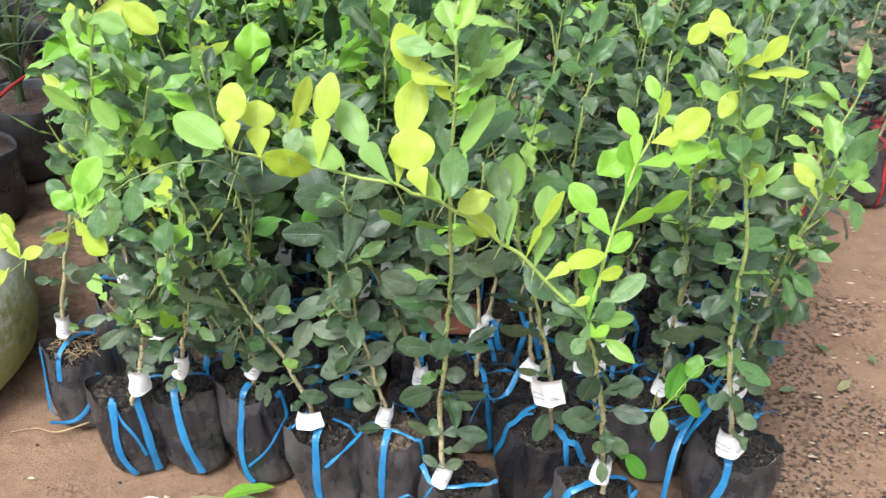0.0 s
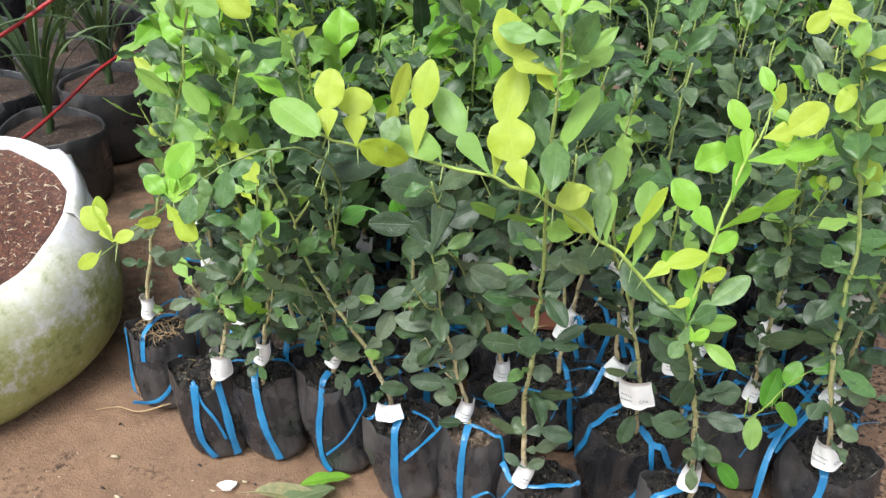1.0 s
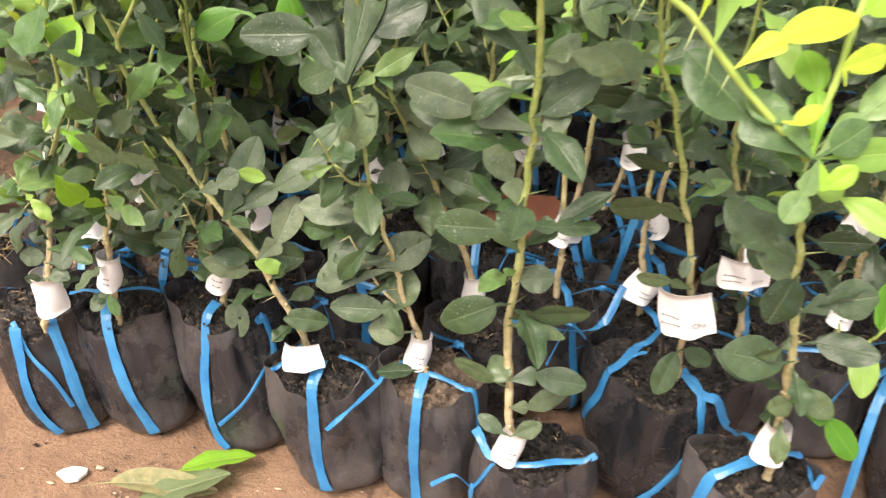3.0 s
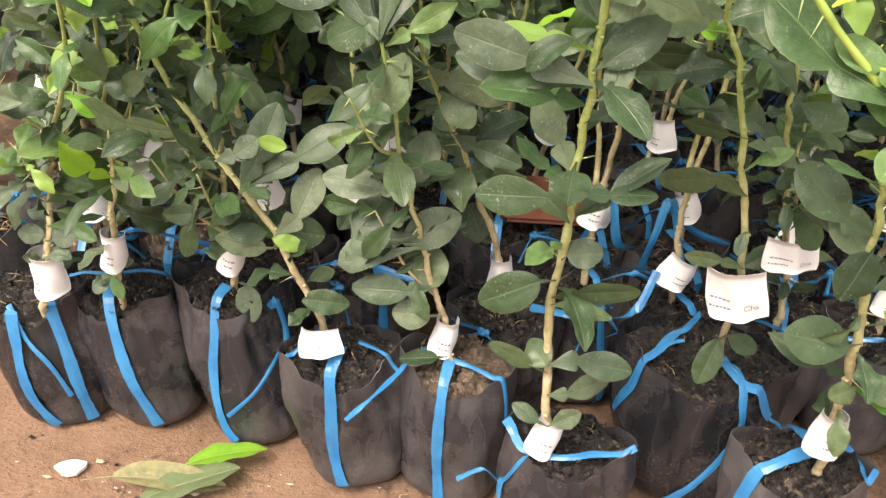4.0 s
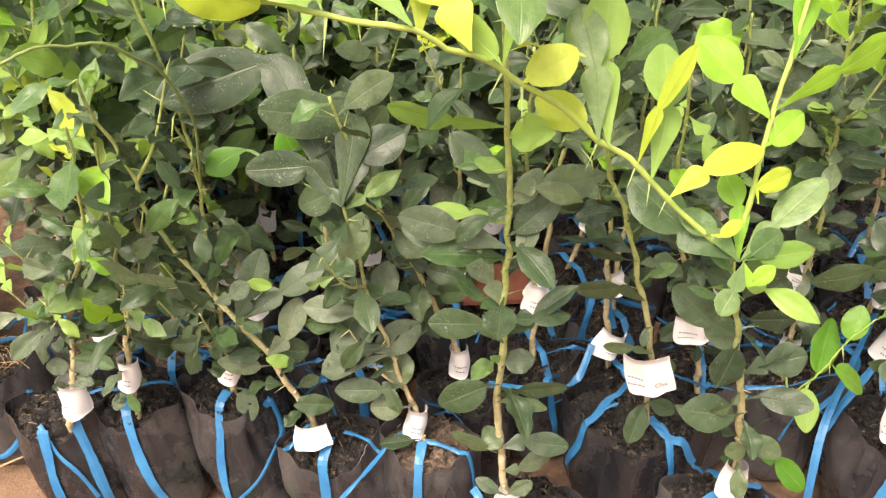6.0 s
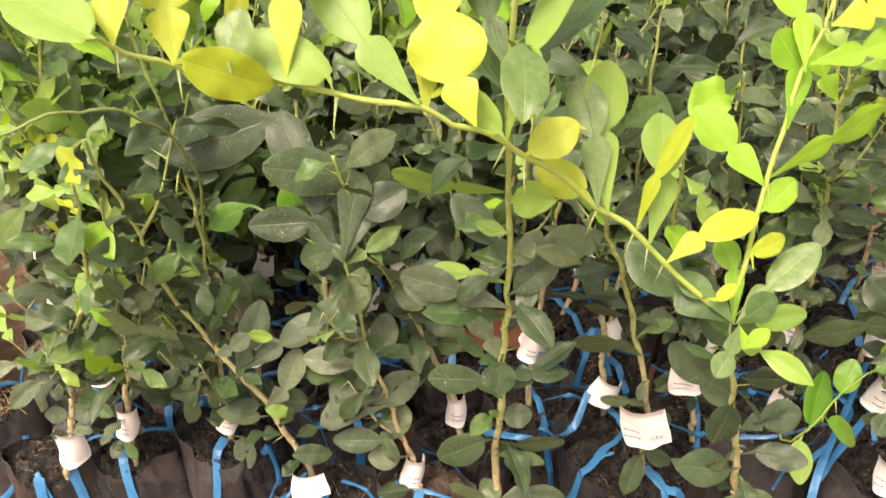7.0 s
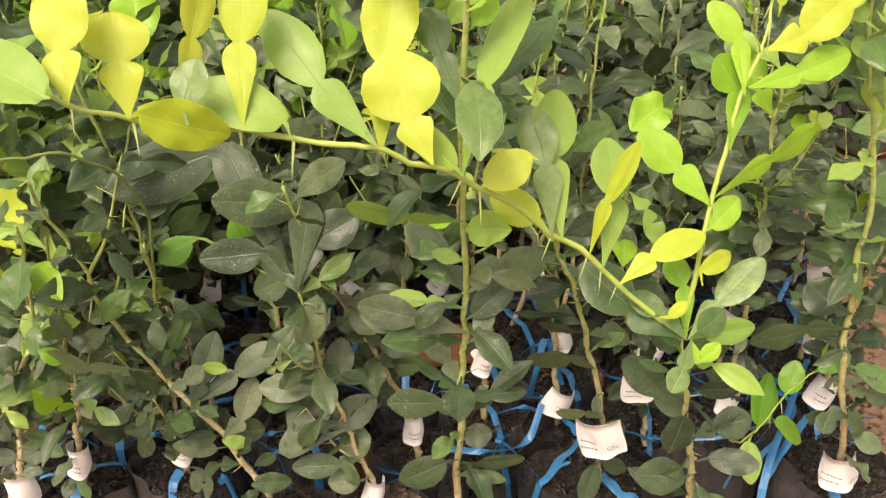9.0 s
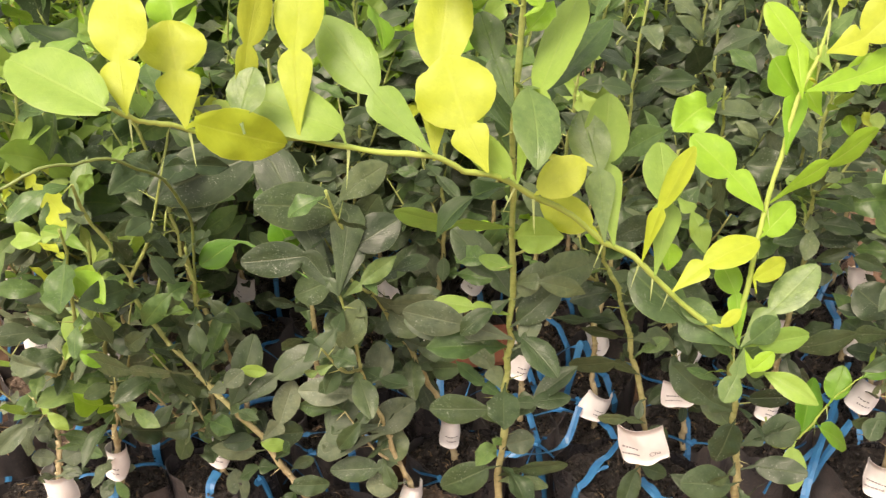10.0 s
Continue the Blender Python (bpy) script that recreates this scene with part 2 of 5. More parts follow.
def sack_material():
    """A pale woven planter with green algae creeping over its lower side."""
    m = Nodes("algae_stained_white_planter", rough=0.7)
    big = m.noise(5.5, 6.0, 0.7)
    fine = m.noise(48.0, 5.0, 0.7)
    base = m.ramp(m.noise(9.0, 5.0), [(0.3, (0.60, 0.58, 0.61)), (0.7, (0.76, 0.74, 0.77))])
    base = m.mix(m.math("MULTIPLY", m.band(m.noise(18.0, 5.0, 0.7), 0.52, 0.72), 0.35), base, (0.40, 0.34, 0.30))
    pos = m.n("ShaderNodeSeparateXYZ")
    m.link(m.coords("Object"), pos.inputs[0])
    low = m.band(m.math("ADD", m.math("SUBTRACT", pos.outputs[2], m.math("MULTIPLY", pos.outputs[0], 0.45)), m.math("MULTIPLY", big, -0.50)), 0.0, -0.22)
    mixed = m.math("ADD", m.math("MULTIPLY", big, 0.7), m.math("MULTIPLY", fine, 0.5))
    algae = m.math("MULTIPLY", low, m.band(mixed, 0.42, 0.58))
    base = m.mix(m.math("MULTIPLY", algae, 0.92), base, (0.33, 0.34, 0.085))
    dark = m.math("MULTIPLY", low, m.band(m.math("ADD", m.math("MULTIPLY", m.noise(11.0, 6.0, 0.75), 0.7), m.math("MULTIPLY", fine, 0.4)), 0.58, 0.68))
    base = m.mix(m.math("MULTIPLY", dark, 0.6), base, (0.09, 0.11, 0.03))
    m.bump(m.math("ADD", big, m.math("MULTIPLY", fine, 0.3)), 0.5, 0.01)
    return m.colour(base)


BARK, SHOOT, PLASTIC = bark_material(), shoot_material(), plastic_material()
TWIG = simple("dull_green_twig", [(0.3, (0.10, 0.15, 0.04)), (0.7, (0.18, 0.25, 0.07))], 40.0, 0.5)
SOIL = soil_material("dark_potting_soil", (0.006, 0.005, 0.0045), (0.018, 0.0145, 0.013), (0.056, 0.045, 0.039), wet=0.16, fleck=(0.19, 0.145, 0.105))
SOIL_DRY = soil_material("dry_potting_soil", (0.05, 0.035, 0.026), (0.13, 0.090, 0.064), (0.24, 0.175, 0.125))
SOIL_RED = soil_material("reddish_dry_soil", (0.028, 0.014, 0.009), (0.065, 0.034, 0.023), (0.12, 0.068, 0.048), wet=0.55)
HUSK = soil_material("coir_and_rice_husk", (0.040, 0.011, 0.007), (0.115, 0.036, 0.020), (0.22, 0.088, 0.050), 60.0, 0.5, (0.42, 0.29, 0.18))
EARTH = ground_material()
BLUE = simple("blue_plastic_strapping", [(0.3, (0.012, 0.130, 0.32)), (0.7, (0.034, 0.215, 0.43))], 30.0, 0.34, 0.6)
PAPER = simple("white_paper_tag", [(0.3, (0.74, 0.73, 0.73)), (0.7, (0.84, 0.83, 0.83))], 25.0, 0.7, 0.4)
INK = simple("grey_print", [(0.3, (0.14, 0.14, 0.16)), (0.7, (0.24, 0.24, 0.26))], 90.0, 0.8)
THORNM = simple("pale_green_thorn", [(0.3, (0.28, 0.37, 0.12)), (0.7, (0.40, 0.47, 0.20))], 60.0, 0.5)
RED = simple("red_plastic_cord", [(0.3, (0.26, 0.012, 0.016)), (0.7, (0.42, 0.028, 0.03))], 80.0, 0.5)
ROOTM = simple("pale_root", [(0.3, (0.30, 0.20, 0.10)), (0.7, (0.48, 0.35, 0.20))], 90.0, 0.85)
CHIPM = simple("white_plaster_chip", [(0.3, (0.66, 0.62, 0.58)), (0.7, (0.80, 0.77, 0.74))], 60.0, 0.8)
HUSKM = simple("pale_husk", [(0.3, (0.42, 0.33, 0.22)), (0.7, (0.62, 0.52, 0.38))], 60.0, 0.8)
CLAY = simple("terracotta", [(0.3, (0.11, 0.034, 0.018)), (0.7, (0.18, 0.06, 0.032))], 18.0, 0.85, 0.5)
DRYLEAF = leaf_material("fallen_pale_leaf", (0.20, 0.185, 0.085), (0.24, 0.22, 0.10), (0.27, 0.245, 0.12), (0.34, 0.28, 0.16), 0.6, 0.12, 0.5)
LIMPLEAF = leaf_material("limp_green_leaf", (0.12, 0.16, 0.07), (0.15, 0.19, 0.08), (0.18, 0.22, 0.10), (0.3, 0.32, 0.18), 0.55, 0.15, 0.4)
GRASSM = leaf_material("strap_leaf", (0.03, 0.06, 0.02), (0.06, 0.10, 0.035), (0.15, 0.19, 0.09), (0.3, 0.33, 0.2), 0.5, 0.2, 0.3)
SACK = sack_material()


# ================= mesh helpers =================
def mesh_of(name, verts, faces, material, uvs=None, smooth=True):
    me = bpy.data.meshes.new(name)
    me.from_pydata([tuple(v) for v in verts], [], faces)
    if uvs is not None:
        layer = me.uv_layers.new(name="uv")
        flat = np.array([uvs[i] for f in faces for i in f], dtype=np.float32).ravel()
        layer.data.foreach_set("uv", flat)
    if smooth:
        me.polygons.foreach_set("use_smooth", [True] * len(me.polygons))
    if material:
        me.materials.append(material)
    me.update()
    return me


def part(name, mesh, parent, label="", m=None):
    ob = new(name, mesh)
    ob.parent = parent
    if m is not None:
        ob.matrix_local = m
    if label:
        ob["label"] = label
    return ob


def thing(name, at, label, category, group="", turn=0.0):
    ob = new(name)
    ob.empty_display_size = 0.05
    ob.matrix_world = pose(*at, 0, 0, turn)
    return tagged(ob, label, category, group)


def spline(points, steps):
    """A smooth line through points (Catmull-Rom), as many samples as steps + 1."""
    p = [Vector(q) for q in points]
    p = [p[0] * 2 - p[1]] + p + [p[-1] * 2 - p[-2]]
    spans, out = len(p) - 3, []
    for i in range(steps + 1):
        f = i / steps * spans
        k = min(int(f), spans - 1)
        t = f - k
        a, b, c, d = p[k : k + 4]
        out.append(0.5 * (2 * b + (c - a) * t + (2 * a - 5 * b + 4 * c - d) * t * t + (3 * b - a - 3 * c + d) * t ** 3))
    return out


def tube(line, r0, r1, sides=8, rng=None, knots=0.0):
    """Vertices and faces of a tapered, slightly knotty tube along a line, closed at both ends."""
    verts, faces, n = [], [], len(line)
    x = Vector((1, 0, 0))
    for i, p in enumerate(line):
        d = (line[min(i + 1, n - 1)] - line[max(i - 1, 0)]).normalized()
        x = (x - d * x.dot(d)).normalized()
        y = d.cross(x)
        r = r0 + (r1 - r0) * i / (n - 1)
        if rng and knots:
            r *= 1 + rng.uniform(-knots, knots)
        verts += [p + (x * math.cos(a) + y * math.sin(a)) * r for a in (2 * math.pi * j / sides for j in range(sides))]
    for i in range(n - 1):
        for j in range(sides):
            a, b = i * sides + j, i * sides + (j + 1) % sides
            faces.append((a, b, b + sides, a + sides))
    faces += [tuple(range(sides - 1, -1, -1)), tuple((n - 1) * sides + j for j in range(sides))]
    return verts, faces


def add(store, geo):
    """Joins geometry into a store of (verts, faces)."""
    k = len(store[0])
    store[0].extend(geo[0])
    store[1].extend(tuple(i + k for i in f) for f in geo[1])


def thorn(p, d, length):
    d = d.normalized()
    x = d.orthogonal().normalized()
    y = d.cross(x)
    r = length * 0.05
    base = [p + (x * math.cos(a) + y * math.sin(a)) * r for a in (0, 2.1, 4.2)]
    return base + [p + d * length], [(0, 1, 3), (1, 2, 3), (2, 0, 3)]


def leaf_geo(wing, wing_w, blade, blade_w, bend=0.0, fold=0.18, arch=0.15, sway=0.0, ripple=0.0, seed=0, twist=0.0, form=None, kink=0.0):
    """A makrut-type leaf along +y, facing +z: a winged stalk, a waist, then the blade. kink turns the blade at the waist. Lengths in metres."""
    rng = random.Random(seed)
    skew, blunt = rng.uniform(0.85, 1.25), rng.uniform(0.46, 0.72)
    if blade_w < 0.58 * blade:
        blunt = rng.uniform(0.62, 0.95)
    if form:
        skew, blunt = form
    point = rng.uniform(0.1, 0.6)
    rows = []
    nw, nb = (13, 18) if form else (8, 11)
    for i in range(nw):
        s = (i / nw) ** 0.75
        w = wing_w * 0.5 * (0.06 + 1.41 * s ** 1.2 * (1 - s ** 7) ** 0.6)
        rows.append((wing * s, max(w, 0.0009)))
    for i in range(nb + 1):
        s = i / nb
        w = blade_w * 0.5 * max(0.03, math.sin(math.pi * min(0.988, 0.03 + 0.958 * s ** skew)) ** blunt)
        w *= 1 - (0.14 if form else point) * max(0.0, (s - 0.6) / 0.4) ** 1.6
        rows.append((wing + blade * s, w * (rng.uniform(0.975, 1.015) if form else rng.uniform(0.945, 1.035))))
    verts, uvs = [], []
    pos, pitch, head, last = Vector((0, 0, 0)), 0.0, 0.0, 0.0
    total = wing + blade
    ph, ph2 = rng.uniform(0, 6), rng.uniform(0, 6)
    ripple = ripple * (1.0 if form else 1.35)
    for k, (l, w) in enumerate(rows):
        step = l - last
        pitch += -arch * step / total + 0.22 * ripple * math.sin(l / total * 9 + ph2)
        head += sway * 2 * step / total
        if k == nw:
            pitch += bend
        if nw - 1 <= k <= nw + 1:
            head += kink / 3
        along = Vector((math.sin(head) * math.cos(pitch), math.cos(head) * math.cos(pitch), math.sin(pitch)))
        across = Vector((math.cos(head), -math.sin(head), 0))
        over = across.cross(along)
        pos, last = pos + along * step, l
        turn = twist * l / total
        for u in (-1, -0.72, -0.36, 0, 0.36, 0.72, 1):
            lift = abs(u) * w * fold * (1.35 - 0.35 * abs(u)) - 0.10 * w * (u * u) ** 2
            lift += ripple * w * math.sin(l / total * 15 + ph + u * 1.7) * abs(u)
            x = u * w * math.cos(fold * 0.6)
            x, lift = x * math.cos(turn) - lift * math.sin(turn), x * math.sin(turn) + lift * math.cos(turn)
            verts.append(pos + across * x + over * lift)
            uvs.append((0.5 + 0.5 * u, l / total))
    faces = [(k * 7 + j, k * 7 + j + 1, k * 7 + j + 8, k * 7 + j + 7) for k in range(len(rows) - 1) for j in range(6)]
    return verts, faces, uvs


def leaf_mesh(key, *args, **kw):
    v, f, uv = leaf_geo(*args, **kw)
    return mesh_of("leaf_" + key, v, f, LEAF[key] if key in LEAF else DRYLEAF, uv)


def facing(p, axis, normal):
    """The pose of a leaf at p that grows along axis and turns its face to normal."""
    y = axis.normalized()
    x = y.cross(normal).normalized()
    return Matrix.Translation(p) @ Matrix((x, y, x.cross(y))).transposed().to_4x4()


# leaf shapes that many leaves share: broad single blades low on the stems, hourglass leaves above
rng = random.Random(5)
SHAPES = {}
KINDS = 16
TONES = ("old", "mid", "fresh", "new", "bright", "dusty")
for key in TONES:
    SHAPES[key] = []
    for k in range(KINDS):
        double = k >= (6 if key == "old" else 4)
        wing = rng.uniform(0.020, 0.034) if double else rng.uniform(0.009, 0.014)
        ww = wing * rng.uniform(0.55, 0.85) if double else rng.uniform(0.003, 0.008)
        blade = rng.uniform(0.040, 0.068)
        SHAPES[key].append((wing, ww, blade, blade * (rng.uniform(0.42, 0.62) if double else rng.uniform(0.56, 0.76)), rng.uniform(-0.5, 0.3), rng.uniform(0.05, 0.55), rng.uniform(-0.4, 1.3), rng.uniform(-0.25, 0.25), rng.uniform(0.06, 0.22), k, rng.uniform(-0.6, 0.6)))
MESHES = {key: [leaf_mesh(key, *s) for s in SHAPES[key]] for key in SHAPES}


# ================= ground =================
def make_ground():
    """One sheet of trodden earth, fine and uneven near the plants, out to the horizon."""
    def axis(lo, hi, fine, far):
        inner = list(np.arange(lo, hi + 1e-6, fine))
        out = [hi + d for d in far]
        return [lo - d for d in reversed(far)] + inner + out
    far = (0.2, 0.6, 1.5, 4, 10, 30, 80, 250, 800)
    xs, ys = axis(-2.4, 2.4, 0.03, far), axis(0.4, 3.8, 0.03, far)
    verts = []
    for y in ys:
        for x in xs:
            z = 0.010 * noise.noise((x * 2.2, y * 2.2, 0)) + 0.006 * noise.noise((x * 8, y * 8, 3)) + 0.003 * noise.noise((x * 25, y * 25, 7))
            verts.append((x, y, z - 0.004 if abs(x) < 3 and y < 5 else -0.01))
    w = len(xs)
    faces = [(j * w + i, j * w + i + 1, (j + 1) * w + i + 1, (j + 1) * w + i) for j in range(len(ys) - 1) for i in range(w - 1)]
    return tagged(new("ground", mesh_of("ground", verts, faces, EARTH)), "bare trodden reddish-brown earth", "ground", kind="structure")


make_ground()


# ================= parts of a potted seedling =================
def bag_shape(seed, radius, height):
    """The radius of a filled bag at an angle and a height, and the height of its rim. The flat mouth is drawn out to two corners."""
    r = random.Random(seed)
    ph = [r.uniform(0, 6.28) for _ in range(8)]
    lip, mouth = r.uniform(0.006, 0.013), r.uniform(-0.35, 0.35)
    wide, deep, sharp = r.uniform(1.12, 1.26), r.uniform(0.78, 0.90), r.uniform(1.3, 1.5)

    def at(a, z):
        s = max(0.0, min(1.0, z / height))
        k = s * s * (3 - 2 * s)
        w, d, p = 0.96 + (wide - 0.96) * k, 0.96 + (deep - 0.96) * k, 2.5 + (sharp - 2.5) * k
        c, q = abs(math.cos(a - mouth)), abs(math.sin(a - mouth))
        out = ((c / w) ** p + (q / d) ** p) ** (-1 / p)
        belly = 0.90 + 0.12 * math.sin(math.pi * min(1, s * 0.8 + 0.10))
        foot = min(1.0, 0.78 + 0.22 * math.sqrt(s / 0.10)) if s < 0.10 else 1.0
        dent = 0.030 * math.sin(2 * a + ph[1] + 2.2 * s) + 0.014 * math.sin(5 * a + ph[2] - 4 * s)
        pleat = 0.080 * noise.noise((math.cos(a) * 1.7 + seed, math.sin(a) * 1.7, s * 2.2)) + 0.060 * (0.6 - 2 * abs(noise.noise((math.cos(a) * 3.1, math.sin(a) * 3.1 + seed, s * 2.4 + math.sin(a))))) + 0.022 * (0.5 - 2 * abs(noise.noise((math.cos(a) * 5.3 + s * 2, math.sin(a) * 5.3 - seed, s * 5.0))))
        return radius * (out * belly * foot + dent + pleat * min(1, s * 5))

    def rim(a):
        peak = abs(math.cos(a - mouth))
        return height + lip * math.sin(a) + 0.026 * peak ** 4 - 0.006 + 0.006 * noise.noise((math.cos(a) * 2.2, math.sin(a) * 2.2, seed * 1.3)) + 0.0016 * math.sin(9 * a + ph[6])

    return at, rim


def bag_mesh(seed, radius, height, soil_z):
    at, rim = bag_shape(seed, radius, height)
    n, rings, verts, faces = 84, 24, [], []

    def ring(place):
        verts.extend(place(2 * math.pi * j / n) for j in range(n))

    def outer(s):
        def place(a):
            z = rim(a) * s
            r = at(a, z)
            return (r * math.cos(a), r * math.sin(a), z)
        return place

    def inner(drop):
        def place(a):
            z = rim(a) - (0.006 + rim(a) - min(soil_z, rim(a)) + 0.016) * drop
            r = at(a, z) - 0.0009
            return (r * math.cos(a), r * math.sin(a), z)
        return place

    def strip(first, count):
        faces.extend((i * n + j, i * n + (j + 1) % n, (i + 1) * n + (j + 1) % n, (i + 1) * n + j) for i in range(first, first + count) for j in range(n))

    for i in range(rings + 1):
        ring(outer(i / rings))
    strip(0, rings)
    k = rings + 1
    ring(outer(1.0))
    ring(inner(0.0))
    strip(k, 1)
    for drop in (0.0, 0.5, 1.0):
        ring(inner(drop))
    strip(k + 2, 2)
    faces.append(tuple(range(n - 1, -1, -1)))
    return mesh_of("polybag", verts, faces, PLASTIC)


def soil_mesh(seed, radius, height, soil_z, material):
    """The lumpy soil, flush with the rim at the edge and heaped round the stem."""
    at, rim = bag_shape(seed, radius, height)
    n, rings, verts = 60, 22, [(0, 0, soil_z + 0.016)]
    for i in range(1, rings + 1):
        s = i / rings
        for j in range(n):
            a = 2 * math.pi * j / n
            edge = min(0.0, rim(a) - 0.004 - soil_z)
            r = (at(a, soil_z + edge) - 0.0015) * s
            x, y = r * math.cos(a), r * math.sin(a)
            lump = 0.012 * noise.noise((x * 24, y * 24, seed * 3.1)) + 0.024 * abs(noise.noise((x * 50, y * 50, seed * 2.3))) + 0.016 * abs(noise.noise((x * 120, y * 120, seed * 1.7))) - 0.012
            verts.append((x, y, soil_z + 0.014 * (1 - s * s) + edge * s ** 3 + lump * (1 - s ** 6)))
    faces = [(0, 1 + j, 1 + (j + 1) % n) for j in range(n)]
    faces += [(1 + i * n + j, 1 + (i + 1) * n + j, 1 + (i + 1) * n + (j + 1) % n, 1 + i * n + (j + 1) % n) for i in range(rings - 1) for j in range(n)]
    return mesh_of("soil", verts, faces, material)


def clod_geo(seed, radius, soil_z):
    """Crumbs and lumps of soil lying on the surface."""
    r, store = random.Random(seed), ([], [])
    for k in range(240):
        a, q = r.uniform(0, 6.28), radius * 0.80 * math.sqrt(r.random())
        s = 0.0009 + 0.0062 * r.random() ** 3
        p = Vector((q * math.cos(a), q * math.sin(a), soil_z + 0.014 * (1 - (q / radius) ** 2) + 0.002))
        v = [p + Vector((r.uniform(-1, 1), r.uniform(-1, 1), r.uniform(-0.6, 0.9))).normalized() * s for _ in range(6)]
        add(store, (v, [(0, 1, 2), (0, 2, 3), (0, 3, 4), (0, 4, 1), (5, 2, 1), (5, 3, 2), (5, 4, 3), (5, 1, 4)]))
    return store


def fibre_geo(seed, radius, soil_z, many=False):
    """A few pale root hairs and husks on the soil, or a whole mat of them."""
    r, store = random.Random(seed + 5), ([], [])
    for k in range(90 if many else r.randint(5, 14)):
        a, q = r.uniform(0, 6.28), radius * 0.72 * math.sqrt(r.random())
        p = Vector((q * math.cos(a), q * math.sin(a), soil_z + 0.014 * (1 - (q / radius) ** 2) + 0.005))
        d = Vector((r.uniform(-1, 1), r.uniform(-1, 1), r.uniform(-0.1, 0.3))).normalized() * r.uniform(0.003, 0.024 if many else 0.010)
        thin = 0.0008 if many else 0.0005
        add(store, tube([p - d, p + Vector((r.uniform(-0.003, 0.003), 0, 0.003)), p + d], thin, thin * 0.6, 4))
    return store


def ribbon(line, sides, width, thick=0.0009):
    """A flat band along a line; sides gives the way across it at each sample."""
    verts, n = [], len(line)
    for i, (p, s) in enumerate(zip(line, sides)):
        d = (line[min(i + 1, n - 1)] - line[max(i - 1, 0)]).normalized()
        s = (s - d * s.dot(d)).normalized()
        up = d.cross(s)
        w = width * (0.5 + 0.02 * math.sin(i * 1.9) + 0.05 * math.sin(i * 0.45 + 1))
        verts += [p - s * w, p + up * thick * 1.5, p + s * w, p - up * thick]
    faces = [(i * 4 + j, i * 4 + (j + 1) % 4, i * 4 + 4 + (j + 1) % 4, i * 4 + 4 + j) for i in range(n - 1) for j in range(4)]
    faces += [(3, 2, 1, 0), tuple((n - 1) * 4 + j for j in range(4))]
    return verts, faces


def hoop_strap(seed, radius, height, soil_z, azimuth, slant, width):
    """A strap up one side of the bag, over its rim, across the soil and down the far side."""
    at, rim = bag_shape(seed, radius, height)
    line, sides = [], []
    for half in (0, 1):
        pts = []
        for i in range(25):
            s = i / 24
            a = azimuth + math.pi * half * 0.94 + slant * (1 - s) * (1 if half == 0 else -1)
            z = rim(a) * (0.03 + 0.97 * s) + 0.002 * s
            r = at(a, z) + 0.0034
            pts.append((Vector((r * math.cos(a), r * math.sin(a), z)), Vector((-math.sin(a), math.cos(a), 0))))
        a = azimuth + math.pi * half * 0.94
        for k in (0.55, 0.25):
            r = at(a, soil_z) * k
            pts.append((Vector((r * math.cos(a), r * math.sin(a), soil_z + 0.031)), Vector((-math.sin(a), math.cos(a), 0))))
        if half:
            pts = [(p, -s) for p, s in reversed(pts)]
        line += [p for p, _ in pts]
        sides += [s for _, s in pts]
    return ribbon(line, sides, width)


def ring_strap(seed, radius, height, level, tilt, width, rng, start=0.0):
    """A strap drawn round the bag's shoulder, with two loose tails at its knot."""
    at, rim = bag_shape(seed, radius, height)
    line, sides = [], []
    span = rng.uniform(1.6, 3.4) * rng.choice((-1, 1))
    for i in range(25):
        s = i / 24
        a = start + span * s
        z = level + tilt * math.cos(a - start) + 0.008 * math.sin(6 * s + tilt * 400)
        r = at(a, min(z, height)) * (1.05 - 0.30 * math.sin(math.pi * s) ** 2) + 0.005
        line.append(Vector((r * math.cos(a), r * math.sin(a), z + 0.004)))
        sides.append(Vector((0.25 * math.cos(a), 0.25 * math.sin(a), 1)))
    store = ([], [])
    add(store, ribbon(line, sides, width))
    knot = line[0]
    out = Vector((math.cos(start), math.sin(start), 0))
    across = Vector((-math.sin(start), math.cos(start), 0))
    for sgn in (1, -1):
        l = rng.uniform(0.05, 0.09)
        way = (across * sgn * rng.uniform(0.3, 1.0) + out * 0.35 + Vector((0, 0, rng.uniform(-0.7, 0.5)))).normalized()
        tail = [knot + out * 0.004 + way * l * s + Vector((0, 0, -0.025 * s * s)) for s in (0, 0.25, 0.5, 0.75, 1.0)]
        add(store, ribbon(tail, [Vector((0, 0, 1)) + out * 0.4 * s for s in range(5)], width * 0.8))
    add(store, tube([knot - across * 0.006, knot + out * 0.006, knot + across * 0.006], 0.005, 0.005, 6))
    return store


